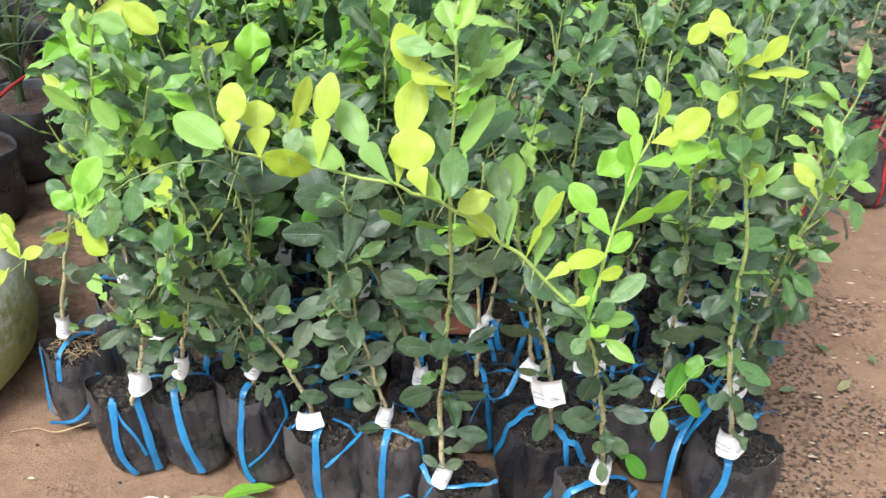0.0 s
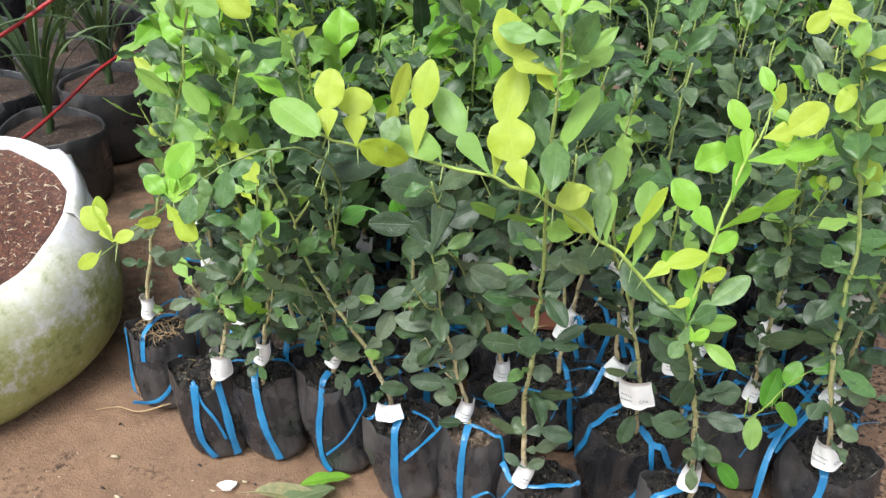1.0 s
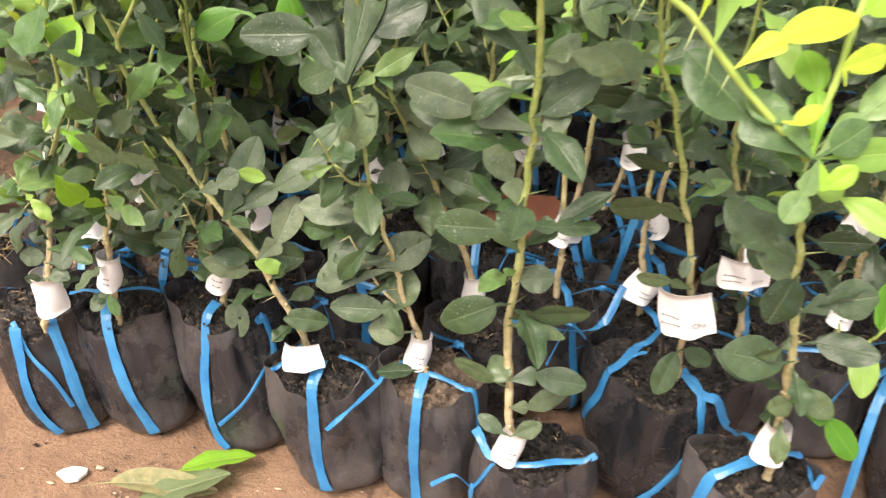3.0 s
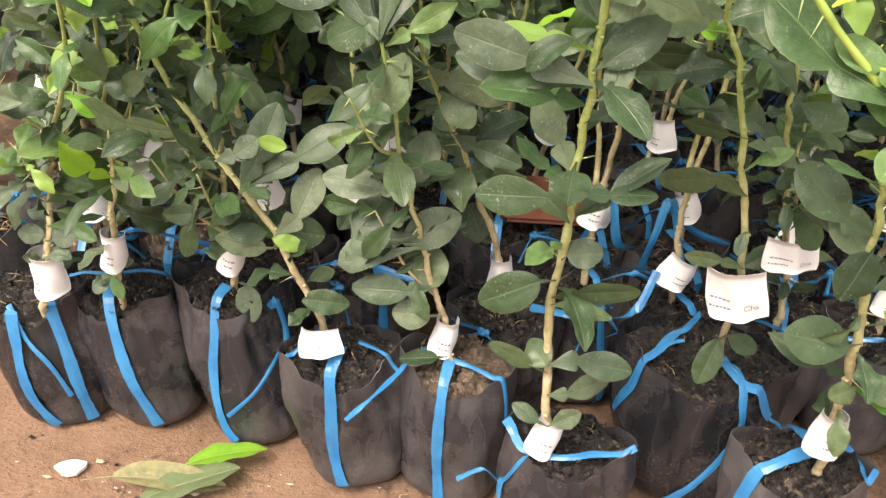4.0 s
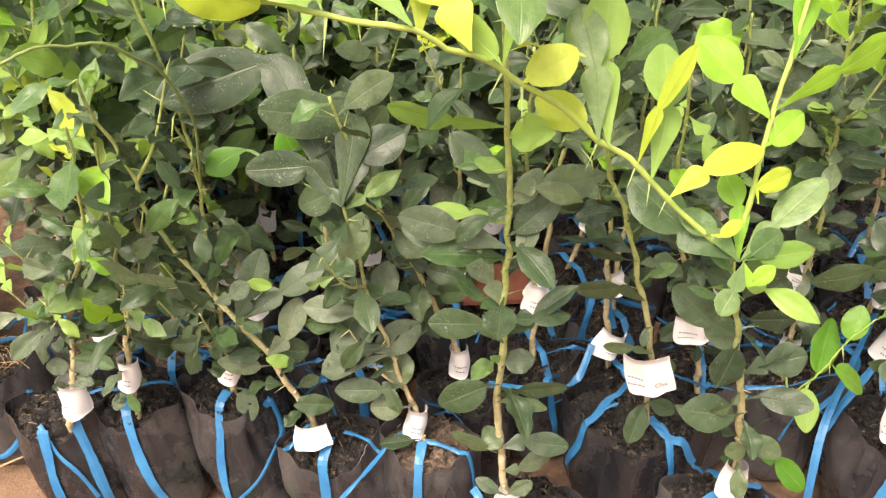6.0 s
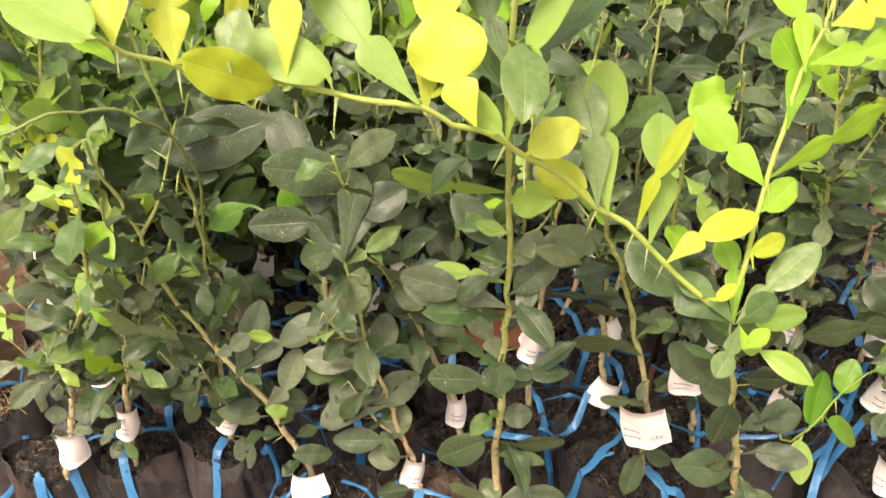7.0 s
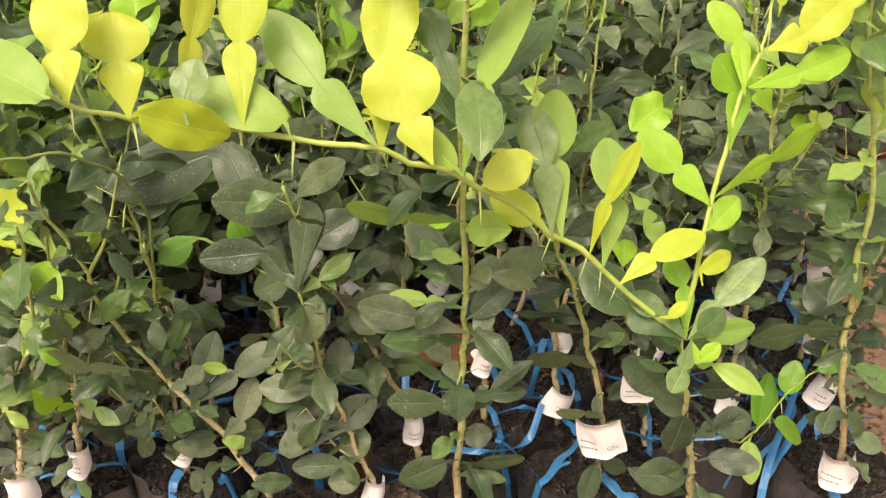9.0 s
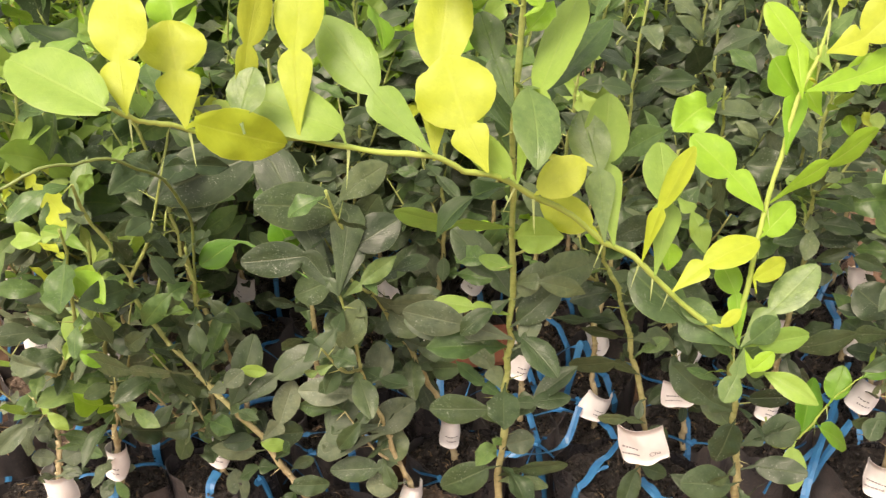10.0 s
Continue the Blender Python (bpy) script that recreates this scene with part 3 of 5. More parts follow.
def tag_part(parent, where, rng, width=0.045, height=0.055, radius=0.017, turn=-90, lean=0.0, flare=0.15, words="", roll=None):
    """A paper tag bent round the stem, with lines of print on it."""
    arc = width / radius
    nu, nv, t = 16, 6, 0.0006

    def spot(u, v, off):
        a = radians(turn) + (u - 0.5) * arc
        r = radius * (1 + flare * (1 - v)) + off + 0.0016 * math.sin(u * 7 + v * 5) + 0.0022 * math.sin(u * 13 + 2 * v) * (1 - v)
        return Vector((r * math.cos(a), r * math.sin(a), (v - 0.5) * height * (1 + 0.10 * math.sin(u * 3.0 + 0.6))))

    verts = [spot(i / nu, j / nv, 0) for j in range(nv + 1) for i in range(nu + 1)] + [spot(i / nu, j / nv, -t) for j in range(nv + 1) for i in range(nu + 1)]
    w, k = nu + 1, (nu + 1) * (nv + 1)
    faces = [(j * w + i, j * w + i + 1, (j + 1) * w + i + 1, (j + 1) * w + i) for j in range(nv) for i in range(nu)]
    faces += [tuple(k + q for q in reversed(f)) for f in list(faces)]
    edge = list(range(w)) + [j * w + nu for j in range(1, nv + 1)] + [nv * w + i for i in range(nu - 1, -1, -1)] + [j * w for j in range(nv - 1, 0, -1)]
    faces += [(edge[q], edge[(q + 1) % len(edge)], edge[(q + 1) % len(edge)] + k, edge[q] + k) for q in range(len(edge))]
    m = Matrix.Translation(where) @ pose(0, 0, 0, lean, rng.uniform(-12, 12) if roll is None else roll, 0)
    tag = part("tag", mesh_of("tag", verts, faces, PAPER), parent, "white paper tag bent round the stem", m)
    # lines of small print
    bv, bf = [], []
    for line in range(2):
        u, v = (0.12 if words else rng.uniform(0.36, 0.42)), 0.42 - 0.17 * line
        end = rng.uniform(0.40, 0.50) if words else rng.uniform(0.52, 0.64)
        while u < end:
            l = rng.uniform(0.02, 0.06)
            q = [spot(u, v, 0.0008), spot(u + l, v, 0.0008), spot(u + l, v + 0.04, 0.0008), spot(u, v + 0.04, 0.0008)]
            bf.append(tuple(len(bv) + i for i in range(4)))
            bv += q
            u += l + 0.018
    part("print", mesh_of("print", bv, bf, INK, smooth=False), tag, "grey illegible print")
    if words:
        font = bpy.data.curves.new("words", "FONT")
        font.body, font.size, font.align_x = words, height * 0.17, "CENTER"
        holder = bpy.data.objects.new("words", font)
        me = bpy.data.meshes.new_from_object(holder)
        bpy.data.objects.remove(holder)
        for vert in me.vertices:
            p = spot(0.74 + vert.co.x / width, 0.26 + vert.co.y / height, 0.0012)
            vert.co = p
        me.materials.append(INK)
        part("lettering", me, tag, "printed letters")
    return tag


# ================= foliage =================
def choose(rng, z, tone):
    """Which leaf: dark below, paler and fresher towards the top."""
    f = rng.random()
    h = z + tone
    if h < 0.62:
        return ("dusty" if tone > 0.05 and f < 0.45 else "old") if f < 0.93 else "mid"
    if h < 0.82:
        return ("dusty" if tone > 0.05 and f < 0.2 else "old") if f < 0.52 else "mid" if f < 0.86 else "fresh" if f < 0.97 else "bright"
    return "old" if f < 0.10 else "mid" if f < 0.42 else "fresh" if f < 0.80 else "bright" if f < 0.93 else "new"


class Crown:
    """Leaves of one plant: objects that share meshes, or one joined mesh for plants deep in the crowd."""

    def __init__(self, parent, joined=False):
        self.parent, self.joined, self.count = parent, joined, 0
        self.v, self.f, self.uv, self.mi = [], [], [], []

    def leaf(self, key, k, m):
        self.count += 1
        if not self.joined:
            part("leaf", MESHES[key][k], self.parent, m=m)
            return
        v, f, uv = leaf_geo(*SHAPES[key][k])
        base = len(self.v)
        self.v += [m @ p for p in v]
        self.f += [tuple(i + base for i in q) for q in f]
        self.uv += uv
        self.mi += [TONES.index(key)] * len(f)

    def close(self):
        if self.joined:
            me = mesh_of("foliage", self.v, self.f, None, self.uv)
            for key in TONES:
                me.materials.append(LEAF[key + "_crowd"])
            me.polygons.foreach_set("material_index", self.mi)
            tagged(part("foliage", me, self.parent), kind="stuff")


def dress(crown, line, rng, start, gap, tone, size=1.0, store=None, r0=0.004):
    """Sets leaves (and thorns into store) along a shoot, spiralling up it."""
    turn = rng.uniform(0, 6.28)
    walked, due = 0.0, rng.uniform(0, gap)
    for i in range(1, len(line)):
        step = line[i] - line[i - 1]
        walked += step.length
        if line[i].z < start or walked < due:
            continue
        due = walked + gap * rng.uniform(0.65, 1.35)
        turn += 2.4 + rng.uniform(-0.5, 0.5)
        d = step.normalized()
        x = d.orthogonal().normalized()
        out = x * math.cos(turn) + d.cross(x) * math.sin(turn)
        z = line[i].z
        low = max(0.0, min(1.0, (z - 0.2) / 0.25))
        lift = rng.uniform(-0.35, 1.1) if z < 0.8 else rng.uniform(0.3, 1.5)
        axis = (out + d * lift + Vector((0, -0.12, 0))).normalized()
        face = Vector((rng.uniform(-0.6, 0.6), rng.uniform(-1.35, 0.1), rng.uniform(0.45, 1.1))) + out * -0.2
        key = choose(rng, z, tone)
        k = rng.randrange(KINDS) if low > 0.5 else rng.randrange(6)
        s = size * (0.66 + 0.46 * low) * rng.uniform(0.56, 1.20)
        crown.leaf(key, k, facing(line[i] + out * r0, axis, face) @ Matrix.Scale(s, 4))
        if store is not None and rng.random() < 0.75:
            add(store, thorn(line[i], (out * rng.uniform(-1, 1) + d.cross(out) + d * 0.5), rng.uniform(0.014, 0.032)))


GROUP = "bagged lime seedlings"
LABELS = (
    "leafy lime seedling in a black polybag tied with blue strapping",
    "lime seedling with dark lower leaves in a blue-strapped black bag",
    "thorny grafted lime seedling in a soil-filled black polybag",
)


def seedling(at, stem, seed, tone=0.0, leaves_from=0.27, gap=0.0115, side=2, tag=None, straps=(("hoop", -1.57, 0.25),), joined=False, radius=0.074, height=0.195, dry=False, label="", thick=0.0053, size=1.0, lean=(0.0, 0.0), leaves=(), ties=(), rooty=False):
    """A grafted citrus seedling in a bag. stem: points relative to the bag's foot. Returns the thing, its crown and stem line."""
    r = random.Random(seed)
    ob = thing("lime_seedling", (at[0], at[1], 0.0), label or LABELS[seed % 3], "potted plant", GROUP)
    soil_z = height + r.uniform(-0.010, 0.002)
    tilt = Matrix(((1, 0, lean[0], 0), (0, 1, lean[1], 0), (0, 0, 1, 0), (0, 0, 0, 1)))
    for name, me in (("polybag", bag_mesh(seed, radius, height, soil_z)), ("soil", soil_mesh(seed, radius, height, soil_z, SOIL_DRY if dry else SOIL))):
        me.transform(tilt)
        part(name, me, ob)
    if not joined:
        me = mesh_of("loose_soil", *clod_geo(seed, radius, soil_z), SOIL_DRY if dry else SOIL, smooth=False)
        me.transform(tilt)
        tagged(part("loose_soil", me, ob), kind="stuff")
        me = mesh_of("root_hair", *fibre_geo(seed, radius, soil_z, rooty), ROOTM)
        me.transform(tilt)
        tagged(part("root_hair", me, ob), kind="stuff")
    for kind, azimuth, slant in straps:
        if kind == "hoop":
            geo = hoop_strap(seed, radius, height, soil_z, azimuth, slant, r.uniform(0.010, 0.0155))
        else:
            geo = ring_strap(seed, radius, height, height - r.uniform(-0.008, 0.02), slant, r.uniform(0.007, 0.010), r, azimuth)
        me = mesh_of("strap", *geo, BLUE, smooth=False)
        me.transform(tilt)
        part("strap", me, ob, "blue plastic strap")
    at_bag, rim = bag_shape(seed, radius, height)
    for width, points in ties:
        path, way = [], []
        for p in spline(points, 8 * (len(points) - 1) + 4):
            q = Vector((p.x - lean[0] * p.z, p.y - lean[1] * p.z, p.z))
            a, far = math.atan2(q.y, q.x), math.hypot(q.x, q.y)
            skin = at_bag(a, min(q.z, rim(a))) + 0.0035
            top = soil_z + 0.020 * (1 - min(1.0, far / skin) ** 2) + 0.009
            if far > 0.9 * skin:
                top = max(top, rim(a) + 0.003)
            if far < skin and q.z < top:
                if q.z > soil_z - 0.022 or top - q.z < skin - far:
                    q.z = top
                else:
                    q.x, q.y = skin * math.cos(a), skin * math.sin(a)
            path.append(Vector((q.x + lean[0] * q.z, q.y + lean[1] * q.z, q.z)))
        for _ in range(3):
            path = [path[0]] + [(a + b * 2 + c) / 4 for a, b, c in zip(path, path[1:], path[2:])] + [path[-1]]
        for i, p in enumerate(path):
            d = (path[min(i + 1, len(path) - 1)] - path[max(i - 1, 0)]).normalized()
            out = Vector((p.x - lean[0] * p.z, p.y - lean[1] * p.z - 0.03, 0.02 + max(0.0, p.z - soil_z + 0.01) * 5)).normalized()
            way.append(d.cross(out) + Vector((0, 0, 0.10 * math.sin(i * 0.7 + seed))))
        part("strap", mesh_of("strap", *ribbon(path, way, width), BLUE, smooth=False), ob, "blue plastic strap")
    line = spline([(stem[0][0], stem[0][1], soil_z - 0.01)] + list(stem[1:]), 120)
    store = ([], [])
    bends = [Vector((r.uniform(-1, 1), r.uniform(-1, 1), 0)) * 0.0034 for _ in range(26)]
    line = [p + bends[i // 5] * (1 - i % 5 / 5) + bends[i // 5 + 1] * (i % 5 / 5) for i, p in enumerate(line)]
    add(store, tube(line, thick * 1.02, thick * 0.36, 9, r, 0.16))
    for k in range(r.randint(10, 16)):
        i = r.randint(6, 100)
        a, q = r.uniform(0, 6.28), thick * (1 - 0.6 * i / 120)
        d = Vector((math.cos(a), math.sin(a), 0.35))
        add(store, tube([line[i] + d * q * 0.4, line[i] + d * q * 1.05, line[i] + d * q * 1.5], q * 0.75, q * 0.28, 7))
    crown = Crown(ob, joined)
    dress(crown, line, r, leaves_from, gap, tone, size, store, thick * 0.6)
    for k in range(side):
        i = r.randint(44, 100)
        a = r.uniform(0, 6.28)
        reach = r.uniform(0.07, 0.15)
        p = line[i]
        way = Vector((math.cos(a), math.sin(a) - 0.2, r.uniform(0.9, 1.8))).normalized()
        twig = spline([p, p + way * reach * 0.5 + Vector((0, 0, -0.004)), p + way * reach + Vector((0, 0, 0.03))], 14)
        add(store, tube(twig, thick * 0.5, thick * 0.22, 6, r, 0.05))
        dress(crown, twig, r, 0.2, gap * 0.85, tone + 0.03, size * 0.95, store, 0.002)
    part("stem", mesh_of("stem", *store, BARK), ob)
    crown.close()
    for n, rows in enumerate(leaves):
        set_leaves(ob, line, rows, seed=seed + n)
    if tag is not None:
        z, kw = tag[0], tag[1]
        i = min(range(len(line)), key=lambda q: abs(line[q].z - z))
        tag_part(ob, line[i], r, **kw)
    return ob, crown, line


def rel(at, points):
    return [(x - at[0], y - at[1], z) for x, y, z in points]


ACROSS = Vector((0, 0.5, 0.87))


def set_leaves(ob, line, rows, face=(0.0, -0.85, 0.5), seed=8, scale=1.0):
    """Leaves one by one along a shoot. rows: place along it, bearing and length of the winged stalk, bearing, length and width of the blade (degrees, cm), tone, and how far it is set back (cm)."""
    r = random.Random(seed)
    for q, (s, a1, l1, a2, l2, w, key, *back) in enumerate(rows):
        p = line[int(s * (len(line) - 1))]
        l1, l2, w = l1 * scale / 100, l2 * scale / 100, w * scale / 100
        axis = Vector((math.cos(radians(a1)), 0, 0)) + ACROSS * math.sin(radians(a1))
        true_w = max(w, 0.56 * l2)
        wing_w = min(true_w * 0.72, l1 * 0.78) if 0.021 < l1 < 1.6 * l2 else 0.004
        kink = radians((a1 - a2 + 180) % 360 - 180)
        v, f, uv = leaf_geo(l1, wing_w, l2, true_w, r.uniform(-0.15, 0.15), r.uniform(0.06, 0.26), r.uniform(-0.1, 0.35), 0.0, r.uniform(0.03, 0.10), q + seed * 7, r.uniform(-0.2, 0.2), (r.uniform(0.92, 1.10), r.uniform(0.50, 0.58)), kink)
        normal = Vector(face) + Vector((r.uniform(-0.25, 0.25), r.uniform(-0.1, 0.1), r.uniform(-0.15, 0.15)))
        blade = Vector((math.cos(radians(a2)), 0, 0)) + ACROSS * math.sin(radians(a2))
        if w < true_w * 0.97:
            normal = Matrix.Rotation(math.acos(w / true_w) * r.choice((-1, 1)), 3, blade) @ normal
        part("leaf", mesh_of("leaf_" + key, v, f, LEAF[key], uv), ob, m=facing(p + Vector(face) * (0.003 + 0.0018 * q - (back[0] / 100 if back else 0.0)), axis, normal))


def arched(ob, points, tables, r0, r1, face, spiny=0.75, skin=None):
    """A long green shoot with leaves set one by one, and thorns."""
    line = spline(points, 90)
    zig = random.Random(6)
    # the stem turns a little at every node
    line = [p + Vector((zig.uniform(-1, 1), zig.uniform(-1, 1), zig.uniform(-1, 1))) * 0.0004 + Vector((0.4, 0.2, 0.9)) * 0.0022 * (abs(i % 12 - 6) / 3 - 1) for i, p in enumerate(line)]
    store, spikes = ([], []), ([], [])
    add(store, tube(line, r0 * 0.86, r1 * 0.9, 8, random.Random(3), 0.10))
    r = random.Random(8)
    for n, rows in enumerate(tables):
        set_leaves(ob, line, rows, face, 8 + n)
        for row in rows:
            if zig.random() < spiny:
                add(spikes, thorn(line[int(row[0] * 90)], Vector((r.uniform(-0.45, 0.3), -0.45, r.choice((-1, -1, -0.8, 0.9)))), r.uniform(0.020, 0.034)))
    part("shoot", mesh_of("shoot", *store, skin or SHOOT), ob, "long arching green shoot")
    tagged(part("thorn", mesh_of("thorn", *spikes, THORNM, smooth=False), ob, "pale green thorns"), kind="stuff")
    return line


# ================= the front bags, one by one =================
# leaves of the front plants, set one by one
ARCHA_LEAVES = [
    (0.544, 88, 7.3, 83, 8.1, 4.8, "new", 4.5),
    (0.889, 99, 3.5, 91, 4.7, 3.7, "new"),
    (0.778, 99, 3.8, 100, 3.4, 4.5, "new"),
    (0.778, 29, 0.7, -20, 6.6, 2.9, "new"),
    (0.733, 84, 6.2, 79, 5.2, 1.0, "new"),
    (0.667, 93, 6.1, 83, 6.1, 3.5, "new"),
    (0.544, 133, 6.4, 125, 7.0, 4.0, "fresh"),
    (0.633, 109, 1.1, 157, 7.0, 3.2, "fresh"),
    (0.433, 116, 4.0, 107, 5.6, 6.4, "new"),
    (0.367, 79, 7.7, 79, 8.9, 1.9, "fresh"),
    (0.367, 130, 0.9, 140, 5.3, 2.8, "fresh"),
    (0.911, 172, 0.4, 148, 7.8, 3.7, "fresh"),
    (0.722, 106, 1.4, 73, 3.3, 2.8, "mid"),
]
ARCHB_LEAVES = [
    (0.344, 31, 0.6, 35, 5.0, 3.5, "new"),
    (0.211, 128, 2.0, 153, 5.1, 3.5, "new"),
    (0.178, 97, 7.7, 85, 6.4, 4.6, "fresh"),
    (0.200, 94, 6.5, 106, 5.8, 3.8, "mid"),
    (0.100, 78, 7.1, 87, 6.2, 4.4, "fresh"),
    (0.133, 71, 5.3, 60, 6.4, 1.5, "new"),
    (0.078, 41, 4.2, 31, 6.0, 3.2, "new"),
    (0.011, 90, 5.4, 112, 3.5, 2.8, "bright"),
    (0.000, 152, 6.3, 136, 7.0, 5.1, "mid"),
    (0.044, -4, 1.0, 36, 2.5, 1.4, "new"),
]
LEADER_LEAVES = [
    (0.289, 131, 5.0, 135, 5.4, 4.1, "bright"),
    (0.244, 39, 0.7, 44, 4.4, 3.0, "bright"),
    (0.322, 35, 6.8, 29, 6.1, 2.9, "bright"),
    (0.411, 81, 6.0, 130, 4.0, 3.7, "bright"),
    (0.578, 93, 5.3, 125, 4.6, 2.9, "bright"),
    (0.600, 16, 5.2, 22, 5.8, 3.2, "bright"),
    (0.700, 21, 3.9, 42, 5.8, 4.5, "new"),
    (0.800, 77, 1.1, 75, 3.9, 1.8, "new"),
    (0.011, 49, 4.8, 47, 6.6, 2.6, "mid"),
    (0.000, 12, 1.8, 9, 5.1, 2.6, "fresh"),
    (0.889, 124, 1.8, 117, 3.6, 2.1, "bright"),
    (0.122, 98, 1.5, 25, 4.1, 1.4, "new"),
    (0.000, -71, 2.5, 43, 2.6, 1.8, "bright"),
    (0.000, -106, 3.0, -122, 2.8, 2.5, "mid"),
]
S11_LEAVES = [
    (0.700, 90, 1.6, 73, 4.4, 5.0, "new"),
    (0.608, 110, 1.1, 10, 5.1, 3.1, "mid"),
    (0.525, 148, 3.1, 131, 3.8, 3.6, "mid"),
    (0.375, 164, 2.3, 137, 5.1, 5.6, "old"),
    (0.500, 95, 2.2, 27, 6.4, 4.6, "old"),
    (0.350, -176, 5.6, -157, 7.6, 3.4, "old"),
    (0.292, -23, 1.1, -30, 7.1, 2.9, "mid"),
    (0.242, 1, 2.8, -23, 4.0, 2.7, "old"),
    (0.233, -80, 1.3, -54, 4.5, 2.9, "old"),
    (0.183, -45, 1.2, -23, 4.1, 3.2, "old"),
    (0.208, 164, 3.0, -121, 3.1, 3.2, "old"),
    (0.400, 110, 5.0, 59, 5.7, 4.3, "mid"),
    (0.717, 106, 7.1, 86, 7.1, 3.5, "mid"),
    (0.850, 106, 6.1, 60, 6.7, 3.7, "mid"),
    (0.900, 120, 8.5, 112, 4.4, 3.3, "new"),
]
S7U_LEAVES = [
    (0.792, 52, 5.0, 56, 8.3, 3.1, "mid"),
    (0.775, 96, 3.9, 124, 6.7, 3.5, "mid"),
    (0.917, 175, 3.3, 173, 4.8, 2.9, "fresh"),
    (0.875, 164, 6.1, 116, 6.1, 4.2, "new"),
    (0.908, -4, 1.2, 15, 3.2, 2.1, "fresh"),
    (0.867, 35, 4.4, 43, 3.6, 2.2, "fresh"),
    (0.883, 137, 2.8, 162, 2.3, 2.1, "mid"),
    (0.850, 27, 1.4, 104, 3.0, 2.1, "bright"),
    (0.958, 36, 0.8, 76, 4.2, 2.7, "bright"),
    (0.800, 110, 5.0, 107, 4.1, 3.1, "mid"),
    (0.933, 104, 2.5, 117, 3.9, 3.2, "fresh"),
]
S7L_LEAVES = [
    (0.417, 117, 3.1, 125, 4.9, 3.3, "old"),
    (0.500, 27, 1.3, 24, 3.0, 1.8, "old"),
    (0.392, -1, 3.4, 8, 4.4, 2.0, "old"),
    (0.308, 60, 0.8, 10, 3.6, 3.1, "dusty"),
    (0.250, 20, 2.8, 20, 6.1, 2.5, "old"),
    (0.242, 11, 2.4, -10, 4.0, 1.3, "old"),
    (0.175, 19, 3.3, -3, 5.7, 3.0, "old"),
    (0.142, 6, 2.3, 20, 5.2, 2.7, "dusty"),
    (0.175, 164, 0.2, 134, 3.5, 3.0, "old"),
    (0.167, 161, 1.9, 171, 5.3, 2.2, "old"),
    (0.092, 33, 0.7, 31, 3.3, 2.5, "dusty"),
    (0.092, 160, 1.2, 151, 3.5, 1.9, "old"),
    (0.275, -170, 1.7, -152, 6.9, 4.2, "old"),
    (0.350, 137, 3.3, -174, 6.9, 3.1, "old"),
    (0.550, 163, 5.5, 166, 6.6, 3.9, "dusty"),
    (0.533, 24, 1.6, 73, 4.1, 2.5, "old"),
]
S8_LEAVES = [
    (0.658, 167, 3.3, -167, 6.0, 2.2, "old"),
    (0.633, 26, 0.4, 26, 3.7, 2.0, "old"),
    (0.583, 175, 1.9, 172, 7.6, 1.2, "old"),
    (0.492, 42, 1.6, 21, 3.6, 1.8, "mid"),
    (0.450, 154, 3.5, -160, 6.4, 1.6, "old"),
    (0.308, -166, 0.2, -11, 3.3, 3.0, "old"),
    (0.208, -138, 1.1, -108, 6.0, 3.3, "old"),
    (0.200, -20, 0.4, -21, 4.1, 2.6, "old"),
    (0.333, 165, 2.6, 176, 4.0, 1.8, "old"),
    (0.542, 172, 1.9, -174, 4.6, 1.1, "old"),
    (0.608, 40, 1.7, 76, 3.4, 1.9, "mid"),
    (0.392, -155, 0.7, -99, 2.3, 1.1, "old"),
]
S9_LEAVES = [
    (0.633, 158, 3.1, 137, 6.3, 4.1, "old"),
    (0.767, 164, 2.0, 161, 3.4, 1.0, "mid"),
    (0.850, 60, 1.8, 30, 3.1, 2.1, "mid"),
    (0.567, 161, 1.0, 119, 4.9, 3.6, "old"),
    (0.600, -109, 0.8, -109, 4.9, 4.2, "old"),
    (0.383, -162, 1.3, 175, 6.5, 4.8, "old"),
    (0.508, 26, 2.9, 15, 4.6, 4.1, "old"),
    (0.417, 13, 1.8, -10, 6.0, 3.2, "old"),
    (0.275, -21, 4.7, -42, 5.8, 3.1, "vivid"),
    (0.317, -28, 1.4, -35, 4.4, 2.9, "old"),
    (0.717, -20, 1.2, 9, 4.4, 2.0, "old"),
    (0.275, -99, 0.2, -145, 2.5, 2.7, "old"),
    (0.900, 126, 1.8, 114, 4.5, 2.7, "mid"),
    (1.000, 127, 3.7, 153, 3.9, 2.6, "mid"),
    (1.000, 32, 1.5, 40, 3.4, 3.1, "mid"),
]
S5_LEAVES = [
    (0.442, 36, 7.3, 35, 7.2, 4.1, "old"),
    (0.517, 96, 2.7, 96, 9.4, 4.0, "dusty"),
    (0.442, 66, 3.4, 74, 7.2, 4.1, "old"),
    (0.500, 36, 5.2, -8, 3.1, 1.9, "fresh"),
    (0.558, 180, 8.8, 178, 7.0, 2.9, "old"),
    (0.333, 45, 3.6, 71, 6.1, 3.8, "dusty"),
    (0.317, 82, 1.3, -4, 5.5, 4.2, "old"),
    (0.333, -76, 0.3, -11, 3.6, 1.9, "fresh"),
    (0.417, -131, 0.5, -157, 4.7, 3.7, "old"),
    (0.308, -169, 1.5, 176, 6.1, 2.9, "dusty"),
    (0.192, -123, 0.2, -3, 5.5, 3.3, "old"),
    (0.500, 23, 2.4, 37, 3.2, 2.6, "dusty"),
]
